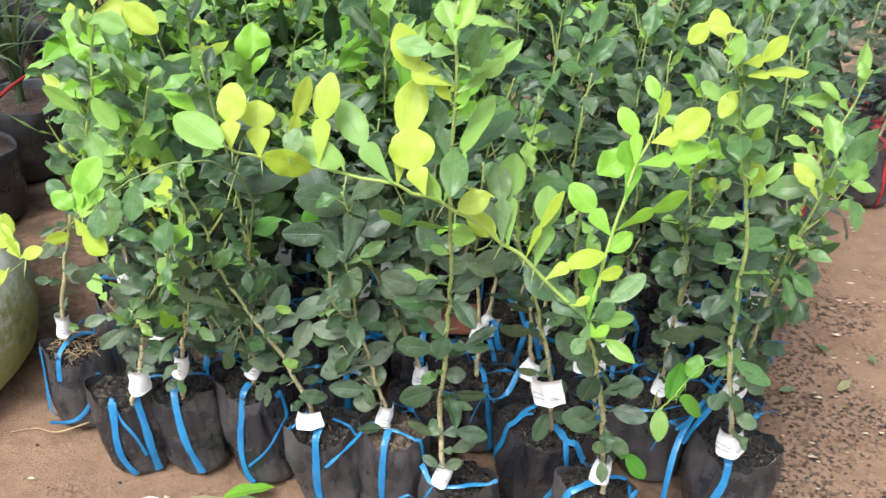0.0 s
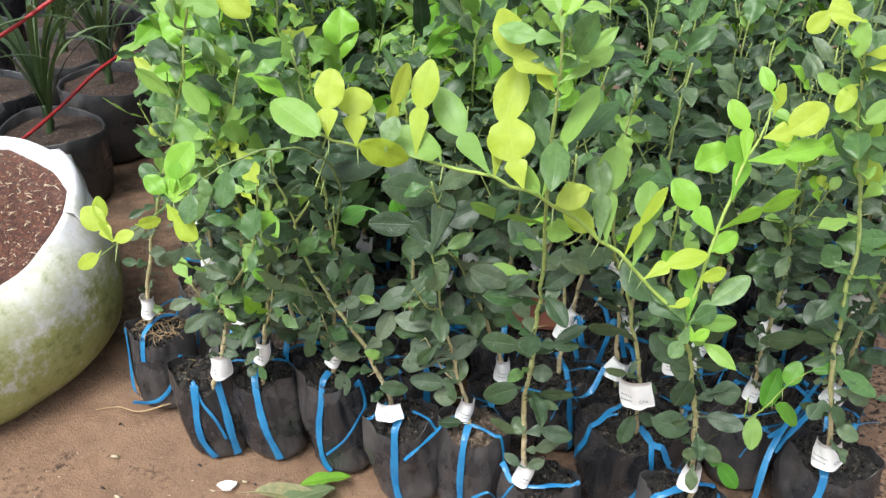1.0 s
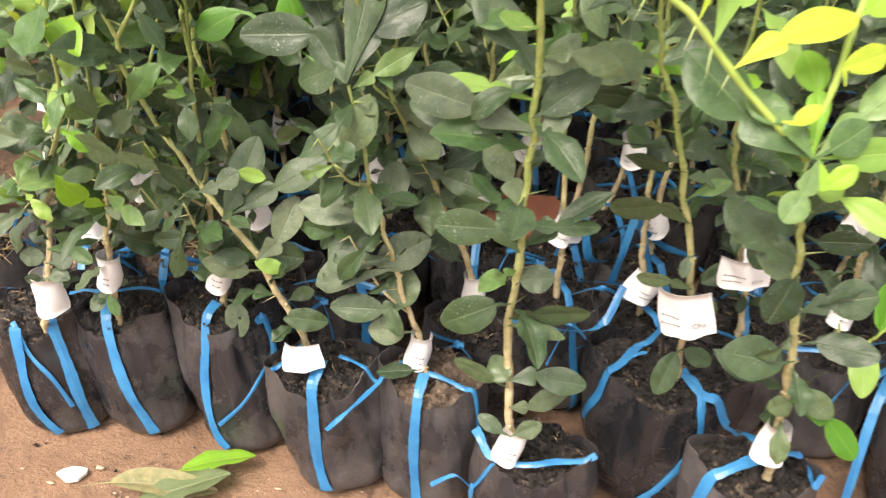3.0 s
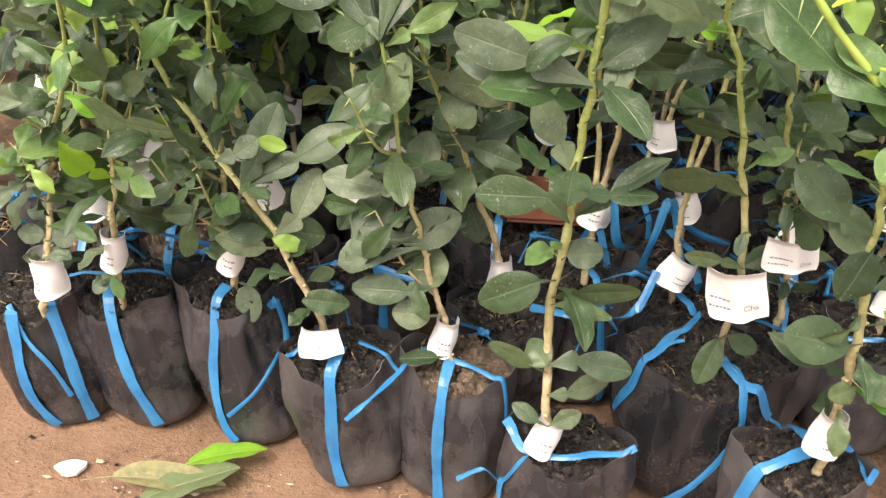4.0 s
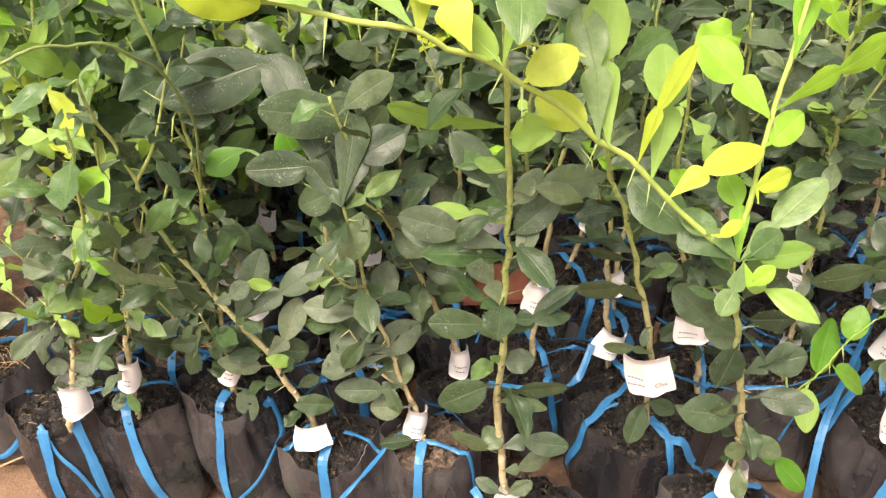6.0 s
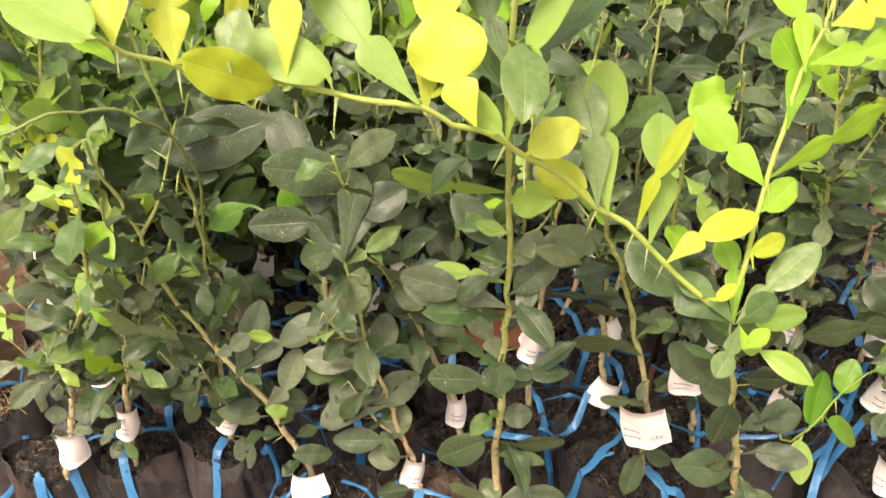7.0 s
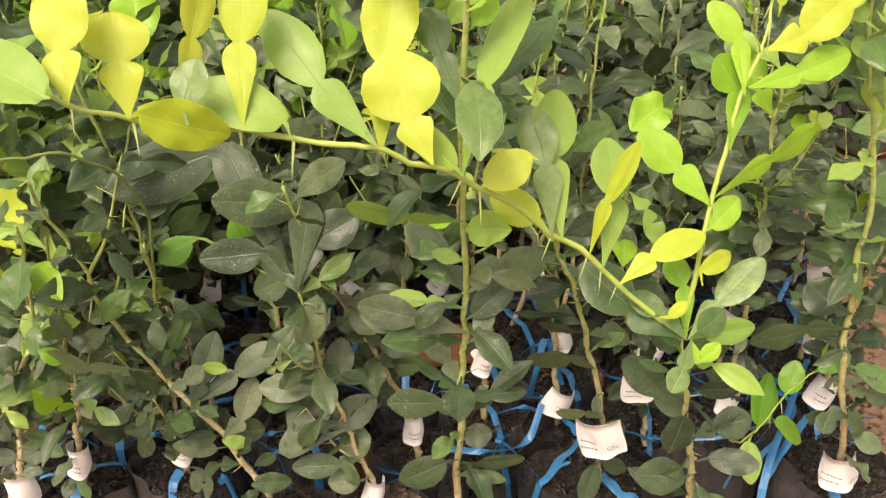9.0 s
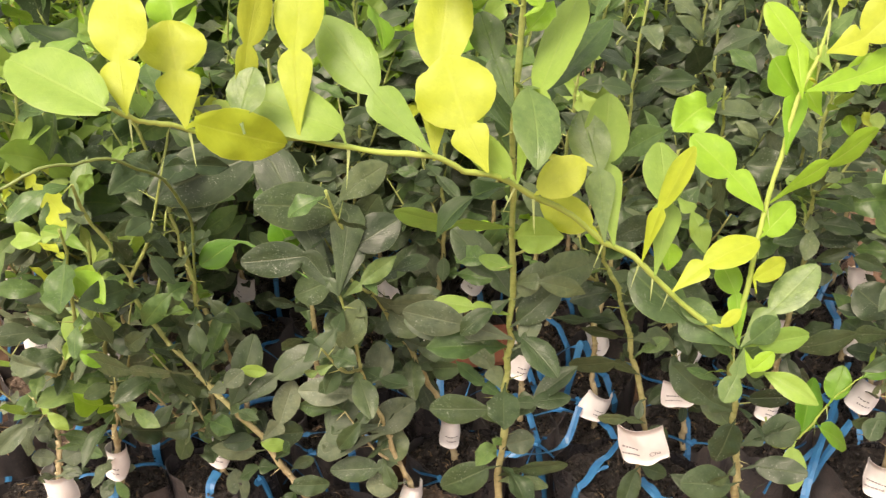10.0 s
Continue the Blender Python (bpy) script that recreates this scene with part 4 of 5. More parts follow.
S4_LEAVES = [
    (0.533, 140, 4.7, -179, 6.7, 5.2, "mid"),
    (0.133, -9, 1.8, -76, 5.3, 3.6, "dusty"),
    (0.258, 101, 1.6, 125, 4.7, 3.1, "mid"),
]
S6_LEAVES = [
    (0.967, 4, 2.3, -118, 6.1, 4.1, "old"),
    (0.725, 32, 1.2, 86, 5.9, 4.0, "dusty"),
    (0.742, 37, 0.6, 159, 4.4, 3.9, "old"),
    (0.725, -167, 3.0, 175, 7.0, 3.4, "dusty"),
    (0.608, -167, 8.0, 60, 6.8, 4.7, "old"),
    (0.583, -170, 2.1, 31, 7.4, 4.8, "dusty"),
    (0.433, 147, 0.6, 97, 5.5, 4.7, "old"),
    (0.567, -162, 10.2, 24, 6.8, 4.0, "dusty"),
    (0.442, -166, 2.9, -177, 6.8, 3.7, "old"),
    (0.342, -170, 1.5, -180, 4.6, 3.9, "dusty"),
    (0.142, -167, 1.4, -171, 4.8, 2.0, "old"),
]
S14_LEAVES = [
    (0.317, 176, 1.8, 117, 5.1, 4.7, "old"),
    (0.617, -26, 2.7, -16, 5.9, 3.1, "old"),
    (0.733, -9, 0.8, -41, 4.9, 3.7, "old"),
    (0.783, -36, 2.7, -9, 8.2, 3.7, "dusty"),
    (0.525, -71, 1.0, 25, 5.0, 3.3, "old"),
]
S2_LEAVES = [
    (0.358, 3, 1.3, -10, 3.8, 1.9, "mid"),
    (0.258, 16, 1.0, 30, 3.3, 3.4, "dusty"),
    (0.300, 11, 3.4, -26, 3.7, 2.2, "mid"),
    (0.267, 161, 0.2, 177, 3.3, 2.7, "dusty"),
    (0.375, 22, 2.9, 16, 4.5, 2.7, "mid"),
    (0.542, 19, 1.0, -8, 7.7, 3.0, "dusty"),
    (0.767, 115, 0.5, 75, 4.3, 2.8, "fresh"),
    (0.208, 14, 1.1, 11, 2.3, 1.7, "dusty"),
    (0.442, 156, 0.5, 139, 3.1, 2.6, "mid"),
    (0.783, 8, 1.7, 20, 4.7, 1.9, "mid"),
]
S3_LEAVES = [
    (0.250, 68, 3.2, 21, 4.1, 2.2, "mid"),
    (0.125, -157, 1.5, -112, 2.7, 2.2, "dusty"),
    (0.125, -114, 0.8, -63, 3.1, 1.7, "mid"),
    (0.483, 57, 1.4, 53, 3.5, 1.4, "mid"),
    (0.750, 134, 1.7, 63, 2.9, 2.2, "fresh"),
    (0.617, 136, 2.0, 153, 4.6, 2.4, "mid"),
]
BOW_LEAVES = [
    (0.833, 111, 3.5, 63, 6.3, 4.5, "bright"),
    (0.844, 125, 3.9, 145, 3.5, 2.7, "mid"),
    (0.833, 138, 1.6, 150, 3.7, 2.9, "bright"),
    (0.833, -14, 0.5, 86, 5.7, 2.5, "bright"),
    (0.800, 59, 0.9, 52, 3.0, 2.2, "bright"),
    (0.844, -49, 2.7, -31, 4.8, 3.9, "new"),
    (0.956, 133, 2.8, 146, 4.4, 3.8, "new"),
    (0.956, 124, 3.8, 107, 4.1, 1.3, "new"),
    (0.956, 45, 0.7, 26, 3.2, 2.1, "new"),
    (0.978, -120, 0.9, -142, 3.8, 2.4, "new"),
    (0.756, -70, 1.7, -92, 4.2, 3.2, "mid"),
    (0.900, -1, 0.7, 24, 3.9, 1.9, "new"),
    (0.644, -76, 1.7, -94, 5.1, 3.8, "mid"),
    (0.778, 117, 1.5, 108, 2.6, 2.3, "bright"),
    (0.722, -53, 0.8, -68, 2.7, 2.2, "mid"),
]

S11U_LEAVES = [
    (0.908, -163, 1.1, -114, 4.5, 2.8, "new"),
    (0.883, 177, 3.1, 143, 4.3, 2.4, "fresh"),
    (1.000, 99, 0.4, -97, 5.1, 2.1, "fresh"),
    (0.950, 13, 2.9, 46, 5.0, 2.4, "new"),
    (0.933, 11, 3.8, 24, 6.8, 2.0, "new"),
    (1.000, 168, 5.4, -129, 3.5, 2.9, "new"),
    (0.800, -4, 4.6, -137, 3.0, 3.3, "mid"),
    (0.842, -52, 1.3, 45, 4.8, 3.1, "fresh"),
    (0.892, 65, 2.7, -13, 3.9, 2.5, "mid"),
    (0.775, 155, 1.4, 112, 2.8, 2.3, "fresh"),
    (0.817, 144, 1.8, 122, 4.1, 2.9, "fresh"),
]
S1_LEAVES = [
    (0.650, -41, 0.6, -48, 7.6, 4.6, "fresh"),
    (0.592, 121, 1.2, 111, 8.7, 4.2, "mid"),
    (0.692, 148, 2.2, 150, 7.4, 3.8, "fresh"),
    (0.550, -161, 1.0, 164, 5.6, 2.9, "mid"),
    (0.567, 155, 2.2, 163, 6.6, 1.5, "dusty"),
    (0.675, 47, 4.1, 9, 6.8, 4.3, "mid"),
    (0.758, -52, 1.8, -52, 7.4, 2.7, "fresh"),
    (0.725, 105, 3.5, 122, 5.0, 3.8, "mid"),
    (0.783, 147, 2.9, 163, 5.4, 3.5, "old"),
    (0.825, 31, 2.2, -31, 5.9, 3.7, "mid"),
    (0.892, 121, 2.3, 163, 5.0, 3.6, "fresh"),
    (0.925, 39, 2.5, -17, 5.2, 4.0, "fresh"),
    (0.342, -148, 1.7, -135, 5.1, 2.7, "dusty"),
    (0.275, -43, 2.1, 22, 3.3, 3.0, "dusty"),
]
S1U_LEAVES = [
    (0.975, 22, 5.5, -32, 7.1, 5.1, "new"),
    (1.000, 101, 3.7, 117, 4.3, 3.9, "new"),
    (1.000, 66, 7.7, 35, 5.9, 4.4, "fresh"),
]
S6U_LEAVES = [
    (1.000, 126, 13.8, -68, 4.5, 4.3, "vivid"),
    (1.000, 150, 14.9, -146, 4.8, 3.5, "vivid"),
    (1.000, 116, 20.6, -158, 13.3, 4.1, "old"),
    (1.000, 74, 6.4, 32, 6.3, 5.0, "old"),
    (1.000, 128, 6.5, -175, 7.6, 4.6, "old"),
    (1.000, 82, 11.0, 177, 10.6, 3.9, "old"),
    (1.000, 124, 2.2, -157, 5.4, 4.1, "old"),
]
S7M_LEAVES = [
    (0.625, 123, 3.1, 133, 6.7, 3.6, "old"),
    (0.717, 176, 5.2, 162, 6.3, 1.5, "fresh"),
    (0.675, -165, 0.6, 162, 3.0, 1.6, "fresh"),
    (0.608, 167, 4.2, 163, 4.2, 1.7, "fresh"),
    (0.583, 34, 1.1, 41, 6.1, 3.4, "old"),
    (0.550, 173, 6.1, 162, 6.0, 2.9, "old"),
    (0.633, 34, 0.9, 56, 4.1, 2.5, "old"),
]
F = -math.pi / 2
SMALL = dict(width=0.072, height=0.053, radius=0.0155, flare=0.04)
# blue ties of the front bags: width, and the points that each runs through, from the bag's foot
TIES = {}
TIES[0] = [
    (0.012, [(-0.017, -0.062, 0.148), (-0.017, -0.029, 0.206), (0.007, 0.04, 0.207), (0.063, 0.053, 0.185), (0.079, 0.028, 0.146)]),
    (0.013, [(-0.067, -0.036, 0.186), (-0.062, -0.049, 0.129), (-0.05, -0.071, 0.062), (-0.043, -0.058, 0.034)]),
    (0.010, [(-0.045, -0.094, 0.044), (-0.005, -0.076, 0.036), (0.04, -0.068, 0.077), (0.06, -0.028, 0.156)]),
]
TIES[1] = [
    (0.016, [(-0.027, -0.051, 0.186), (-0.025, -0.072, 0.125), (-0.015, -0.076, 0.062), (0.008, -0.068, 0.013)]),
    (0.016, [(0.01, -0.025, 0.2), (0.029, -0.041, 0.147), (0.044, -0.053, 0.081), (0.052, -0.048, 0.014)]),
    (0.007, [(-0.034, -0.045, 0.186), (-0.01, -0.06, 0.157), (0.016, -0.063, 0.121), (0.035, -0.061, 0.067)]),
]
TIES[2] = [
    (0.016, [(-0.033, -0.021, 0.206), (-0.018, -0.064, 0.171), (-0.002, -0.075, 0.107), (0.024, -0.069, 0.018)]),
    (0.007, [(-0.11, -0.004, 0.217), (-0.081, -0.001, 0.202), (-0.038, -0.005, 0.214), (0.003, 0.026, 0.207), (0.041, 0.035, 0.193)]),
]
TIES[3] = [
    (0.014, [(-0.031, -0.0, 0.229), (-0.041, -0.044, 0.183), (-0.043, -0.059, 0.11), (-0.029, -0.069, 0.041), (-0.013, -0.072, 0.022)]),
    (0.010, [(0.024, 0.002, 0.224), (0.043, 0.006, 0.182), (0.054, -0.024, 0.144)]),
    (0.006, [(-0.024, -0.07, 0.066), (0.02, -0.058, 0.116), (0.049, -0.006, 0.169)]),
]
TIES[4] = [
    (0.016, [(-0.018, -0.023, 0.215), (-0.022, -0.069, 0.178), (-0.021, -0.072, 0.083), (-0.008, -0.076, 0.023)]),
    (0.007, [(-0.086, -0.045, 0.211), (-0.071, -0.028, 0.216), (-0.056, 0.004, 0.215)]),
    (0.006, [(0.002, -0.01, 0.217), (0.033, -0.012, 0.205), (0.059, -0.019, 0.192)]),
]
TIES[5] = [
    (0.014, [(-0.009, -0.022, 0.222), (-0.013, -0.063, 0.191), (-0.014, -0.068, 0.101), (-0.008, -0.069, 0.022)]),
    (0.007, [(-0.005, -0.021, 0.224), (0.033, -0.028, 0.214), (0.065, -0.037, 0.198), (0.071, -0.038, 0.145)]),
    (0.009, [(-0.028, 0.007, 0.217), (-0.066, -0.02, 0.206), (-0.097, -0.065, 0.194), (-0.127, -0.102, 0.179)]),
]
TIES[6] = [
    (0.011, [(-0.079, -0.0, 0.182), (-0.058, -0.027, 0.202), (-0.038, -0.027, 0.191)]),
    (0.008, [(-0.039, -0.037, 0.19), (-0.001, -0.039, 0.19), (0.033, -0.026, 0.191), (0.076, -0.015, 0.185)]),
    (0.006, [(-0.131, -0.023, 0.126), (-0.099, -0.023, 0.151), (-0.075, -0.018, 0.128), (-0.037, -0.033, 0.191)]),
    (0.011, [(-0.075, -0.016, 0.13), (-0.071, -0.023, 0.08), (-0.058, -0.043, 0.042), (-0.048, -0.05, 0.025)]),
    (0.013, [(0.019, -0.056, 0.16), (0.022, -0.059, 0.119), (0.026, -0.061, 0.078), (0.036, -0.056, 0.015)]),
]
TIES[7] = [
    (0.013, [(-0.019, 0.02, 0.265), (-0.043, 0.016, 0.219), (-0.072, -0.022, 0.213), (-0.095, -0.034, 0.175), (-0.109, -0.013, 0.107)]),
    (0.006, [(-0.072, -0.021, 0.215), (-0.052, -0.007, 0.219), (-0.036, -0.001, 0.225)]),
    (0.011, [(0.006, -0.035, 0.228), (0.029, -0.044, 0.208), (0.039, -0.075, 0.198), (0.042, -0.081, 0.15), (0.007, -0.099, 0.081), (-0.029, -0.095, 0.026)]),
    (0.013, [(0.01, -0.029, 0.221), (0.038, -0.061, 0.209), (0.081, -0.056, 0.168)]),
]
TIES[8] = [
    (0.014, [(-0.031, 0.057, 0.199), (-0.004, 0.049, 0.186), (0.01, 0.005, 0.205)]),
    (0.015, [(0.01, -0.003, 0.206), (-0.041, -0.027, 0.186), (-0.065, -0.032, 0.142), (-0.071, -0.042, 0.092), (-0.071, -0.04, 0.043), (-0.076, -0.067, 0.02)]),
    (0.010, [(0.021, 0.007, 0.197), (0.047, 0.018, 0.186), (0.063, 0.023, 0.198)]),
    (0.008, [(0.069, 0.005, 0.192), (0.067, -0.031, 0.2), (0.08, -0.017, 0.176)]),
]
TIES[10] = [
    (0.016, [(-0.029, -0.049, 0.194), (-0.031, -0.079, 0.163), (-0.044, -0.084, 0.107), (-0.047, -0.076, 0.023)]),
    (0.013, [(-0.118, -0.011, 0.196), (-0.097, 0.003, 0.235), (-0.058, 0.025, 0.293)]),
]
FRONT = [
    # foot, stem points, tag height and looks, straps, further looks
    ((-0.835, 1.445), [(-0.845, 1.445, 0.2), (-0.853, 1.440, 0.263), (-0.805, 1.420, 0.461), (-0.753, 1.400, 0.606), (-0.708, 1.385, 0.722), (-0.667, 1.370, 0.852), (-0.634, 1.355, 0.969), (-0.612, 1.340, 1.056)], (0.27, SMALL), (), dict(tone=0.14, side=1, gap=0.030, height=0.20, rooty=True, leaves=(S1_LEAVES, S1U_LEAVES))),
    ((-0.642, 1.325), [(-0.640, 1.295, 0.2), (-0.602, 1.282, 0.30), (-0.597, 1.308, 0.38), (-0.563, 1.290, 0.477), (-0.498, 1.245, 0.59), (-0.45, 1.18, 0.78)], (0.275, dict(width=0.092, height=0.060, radius=0.021, turn=-110, flare=0.08)), (), dict(tone=0.17, side=4, gap=0.018, height=0.195, lean=(-0.17, 0.02), leaves=(S2_LEAVES,))),
    ((-0.516, 1.355), [(-0.535, 1.32, 0.2), (-0.508, 1.29, 0.344), (-0.494, 1.29, 0.456), (-0.480, 1.28, 0.555), (-0.44, 1.22, 0.74)], (0.315, SMALL), (), dict(tone=0.17, side=4, gap=0.020, radius=0.082, height=0.208, lean=(-0.17, 0.0), leaves=(S3_LEAVES,))),
    ((-0.352, 1.338), [(-0.385, 1.36, 0.22), (-0.362, 1.315, 0.33), (-0.35, 1.28, 0.5), (-0.33, 1.24, 0.72)], (0.315, SMALL), (), dict(tone=0.02, side=3, gap=0.016, leaves_from=0.36, height=0.228, lean=(-0.17, 0.12), leaves=(S4_LEAVES,))),
    ((-0.188, 1.288), [(-0.215, 1.268, 0.2), (-0.239, 1.256, 0.295), (-0.280, 1.245, 0.405), (-0.330, 1.240, 0.495), (-0.389, 1.235, 0.60), (-0.405, 1.21, 0.72), (-0.42, 1.17, 0.84)], (0.245, dict(width=0.060, height=0.034, radius=0.03, lean=-15)), (), dict(tone=-0.14, side=2, gap=0.020, leaves_from=0.30, height=0.200, lean=(-0.13, -0.04), leaves=(S5_LEAVES,))),
    ((-0.056, 1.285), [(-0.060, 1.275, 0.2), (-0.080, 1.275, 0.29), (-0.118, 1.26, 0.45), (-0.148, 1.22, 0.66)], (0.258, SMALL), (), dict(tone=-0.14, side=2, gap=0.020, dry=True, leaves_from=0.36, height=0.208, leaves=(S6_LEAVES, S6U_LEAVES))),
    ((0.094, 1.185), [(0.068, 1.160, 0.19), (0.059, 1.145, 0.29), (0.047, 1.138, 0.44), (0.050, 1.125, 0.56), (0.053, 1.110, 0.65), (0.051, 1.095, 0.74), (0.045, 1.050, 0.89), (0.045, 1.000, 1.10), (0.042, 0.980, 1.22)], (0.238, dict(width=0.072, height=0.056, radius=0.0155, flare=0.05)), (), dict(side=0, radius=0.069, size=0.96, thick=0.0054, gap=0.030, leaves_from=0.45, height=0.192, leaves=(S7L_LEAVES, S7U_LEAVES, S7M_LEAVES))),
    ((0.272, 1.360), [(0.282, 1.335, 0.2), (0.272, 1.310, 0.27), (0.250, 1.243, 0.44), (0.216, 1.220, 0.57), (0.184, 1.200, 0.685), (0.162, 1.190, 0.745), (0.145, 1.15, 0.90)], (0.415, dict(width=0.074, height=0.060, radius=0.040, flare=0.0, turn=-108, words="Cha", roll=-14)), (), dict(tone=-0.14, side=0, size=0.92, radius=0.102, height=0.215, leaves_from=0.55, gap=0.020, thick=0.0050, leaves=(S8_LEAVES,))),
    ((0.372, 1.212), [(0.388, 1.195, 0.19), (0.352, 1.140, 0.41), (0.308, 1.098, 0.594), (0.276, 1.048, 0.711)], (0.285, dict(width=0.070, height=0.052, radius=0.015, flare=0.25, turn=-75)), (), dict(side=0, radius=0.076, size=0.88, height=0.185, leaves_from=0.30, gap=0.035, thick=0.0058, leaves=(S9_LEAVES,), label="tall lime seedling with a long arching shoot of yellow leaves")),
    ((0.529, 1.490), [(0.525, 1.475, 0.2), (0.51, 1.45, 0.4), (0.50, 1.42, 0.6), (0.47, 1.39, 0.75), (0.46, 1.36, 0.9)], (0.27, SMALL), (("ring", F + 0.3, 0.004),), dict(side=2)),
    ((0.682, 1.372), [(0.660, 1.340, 0.2), (0.628, 1.288, 0.335), (0.590, 1.278, 0.49), (0.567, 1.270, 0.63), (0.555, 1.260, 0.74), (0.524, 1.250, 0.876), (0.481, 1.230, 1.01), (0.45, 1.21, 1.14)], (0.275, dict(width=0.076, height=0.060, radius=0.024, turn=-100, words="Cha", roll=-10)), (), dict(side=0, radius=0.092, leaves_from=0.32, gap=0.024, thick=0.0054, height=0.2, leaves=(S11_LEAVES, S11U_LEAVES))),
    ((0.388, 1.500), [(0.378, 1.45, 0.2), (0.364, 1.430, 0.30), (0.301, 1.370, 0.511), (0.277, 1.350, 0.618), (0.26, 1.29, 0.82)], (0.385, dict(width=0.07, height=0.042, radius=0.05, flare=0.0, words="CHA")), (("ring", F, 0.004), ("hoop", F, 0.2)), dict(side=1)),
    ((0.105, 1.515), [(0.104, 1.50, 0.2), (0.100, 1.485, 0.37), (0.08, 1.45, 0.57), (0.08, 1.40, 0.8)], (0.345, SMALL), (("ring", F + 0.4, 0.004), ("hoop", F + 0.5, 0.2)), dict(side=1, leaves_from=0.56)),
    ((-0.005, 1.430), [(-0.008, 1.41, 0.2), (-0.020, 1.390, 0.30), (-0.060, 1.345, 0.455), (-0.108, 1.305, 0.59), (-0.154, 1.230, 0.80)], (0.28, SMALL), (("ring", F - 0.4, 0.004),), dict(tone=-0.14, side=2, gap=0.018, leaves_from=0.40, leaves=(S14_LEAVES,))),
]
made = []
for k, (foot, stem, tag, straps, more) in enumerate(FRONT):
    ob, crown, line = seedling(foot, rel(foot, stem), 11 + k, tag=tag, straps=straps, ties=TIES.get(k, ()), **{"size": 0.92, **more})
    made.append((foot, ob))

# the arching leader and the upright leader of the forked plant
ROOT = FRONT[8][0]
ARCH = [(0.276, 1.048, 0.711), (0.174, 1.035, 0.815), (0.120, 1.018, 0.864), (0.060, 0.984, 0.923), (0.010, 0.949, 0.961), (-0.034, 0.925, 0.987), (-0.116, 0.903, 1.009), (-0.182, 0.866, 1.034), (-0.208, 0.835, 1.058), (-0.223, 0.814, 1.072)]
arched(made[8][1], rel(ROOT, ARCH), (ARCHA_LEAVES, ARCHB_LEAVES), 0.0036, 0.0016, (0.0, -0.85, 0.5))
BOW = [(-0.338, 1.262, 0.640), (-0.302, 1.180, 0.800), (-0.312, 1.090, 0.900), (-0.362, 1.035, 0.928), (-0.425, 0.998, 0.908), (-0.505, 0.980, 0.846), (-0.626, 0.960, 0.744)]
arched(made[3][1], rel(FRONT[3][0], BOW), (BOW_LEAVES,), 0.0021, 0.0014, (0.0, -0.85, 0.5), skin=TWIG)
# a low fresh shoot between the bags
FRESH = [(0.505, 1.440, 0.260), (0.478, 1.320, 0.310), (0.498, 1.290, 0.369), (0.524, 1.290, 0.428), (0.559, 1.290, 0.474)]
FRESH_LEAVES = [(0.45, 60, 1.2, 75, 7.9, 4.1, "vivid"), (0.6, -60, 1.2, -20, 7.3, 3.2, "vivid"), (0.72, 60, 1.2, 70, 4.9, 3.6, "vivid"), (0.95, 30, 1.0, 20, 4.1, 2.4, "vivid"), (0.99, 80, 1.0, 60, 3.6, 1.2, "bright"), (0.4, -120, 1.2, -90, 6.1, 3.6, "fresh")]
arched(made[9][1], rel(FRONT[9][0], FRESH), (FRESH_LEAVES,), 0.0022, 0.0010, (0.0, -0.7, 0.7))
LEADER = [(0.276, 1.048, 0.711), (0.287, 1.067, 0.783), (0.296, 1.086, 0.844), (0.309, 1.102, 0.911), (0.315, 1.109, 0.952), (0.333, 1.121, 1.001), (0.339, 1.133, 1.032), (0.344, 1.151, 1.072)]
arched(made[8][1], rel(ROOT, LEADER), (LEADER_LEAVES,), 0.0036, 0.0013, (0.1, -0.85, 0.5))

# ================= the crowd behind =================
rng = random.Random(21)
spots = [f for f, _ in made]
CROWD = []
for row in range(13):
    y = 1.50 + 0.145 * row
    x = -0.80 - 0.22 * (y - 1.445) + (row % 2) * 0.07
    while x < 0.74 + 0.26 * (y - 1.4):
        p = (x + rng.uniform(-0.02, 0.02), y + rng.uniform(-0.025, 0.025))
        free = all(math.hypot(p[0] - q[0], p[1] - q[1]) > 0.128 for q in spots)
        if free:
            spots.append(p)
            CROWD.append((row, p))
        x += 0.148


def random_stem(r, top, lean=0.0):
    lean_x, lean_y = r.uniform(-0.12, 0.12) + lean, r.uniform(-0.16, 0.0)
    return [(r.uniform(-0.012, 0.012), r.uniform(-0.012, 0.012), 0.2)] + [(lean_x * s + r.uniform(-0.012, 0.012), lean_y * s + r.uniform(-0.012, 0.012), 0.2 + (top - 0.2) * s) for s in (0.2, 0.45, 0.7, 1.0)]


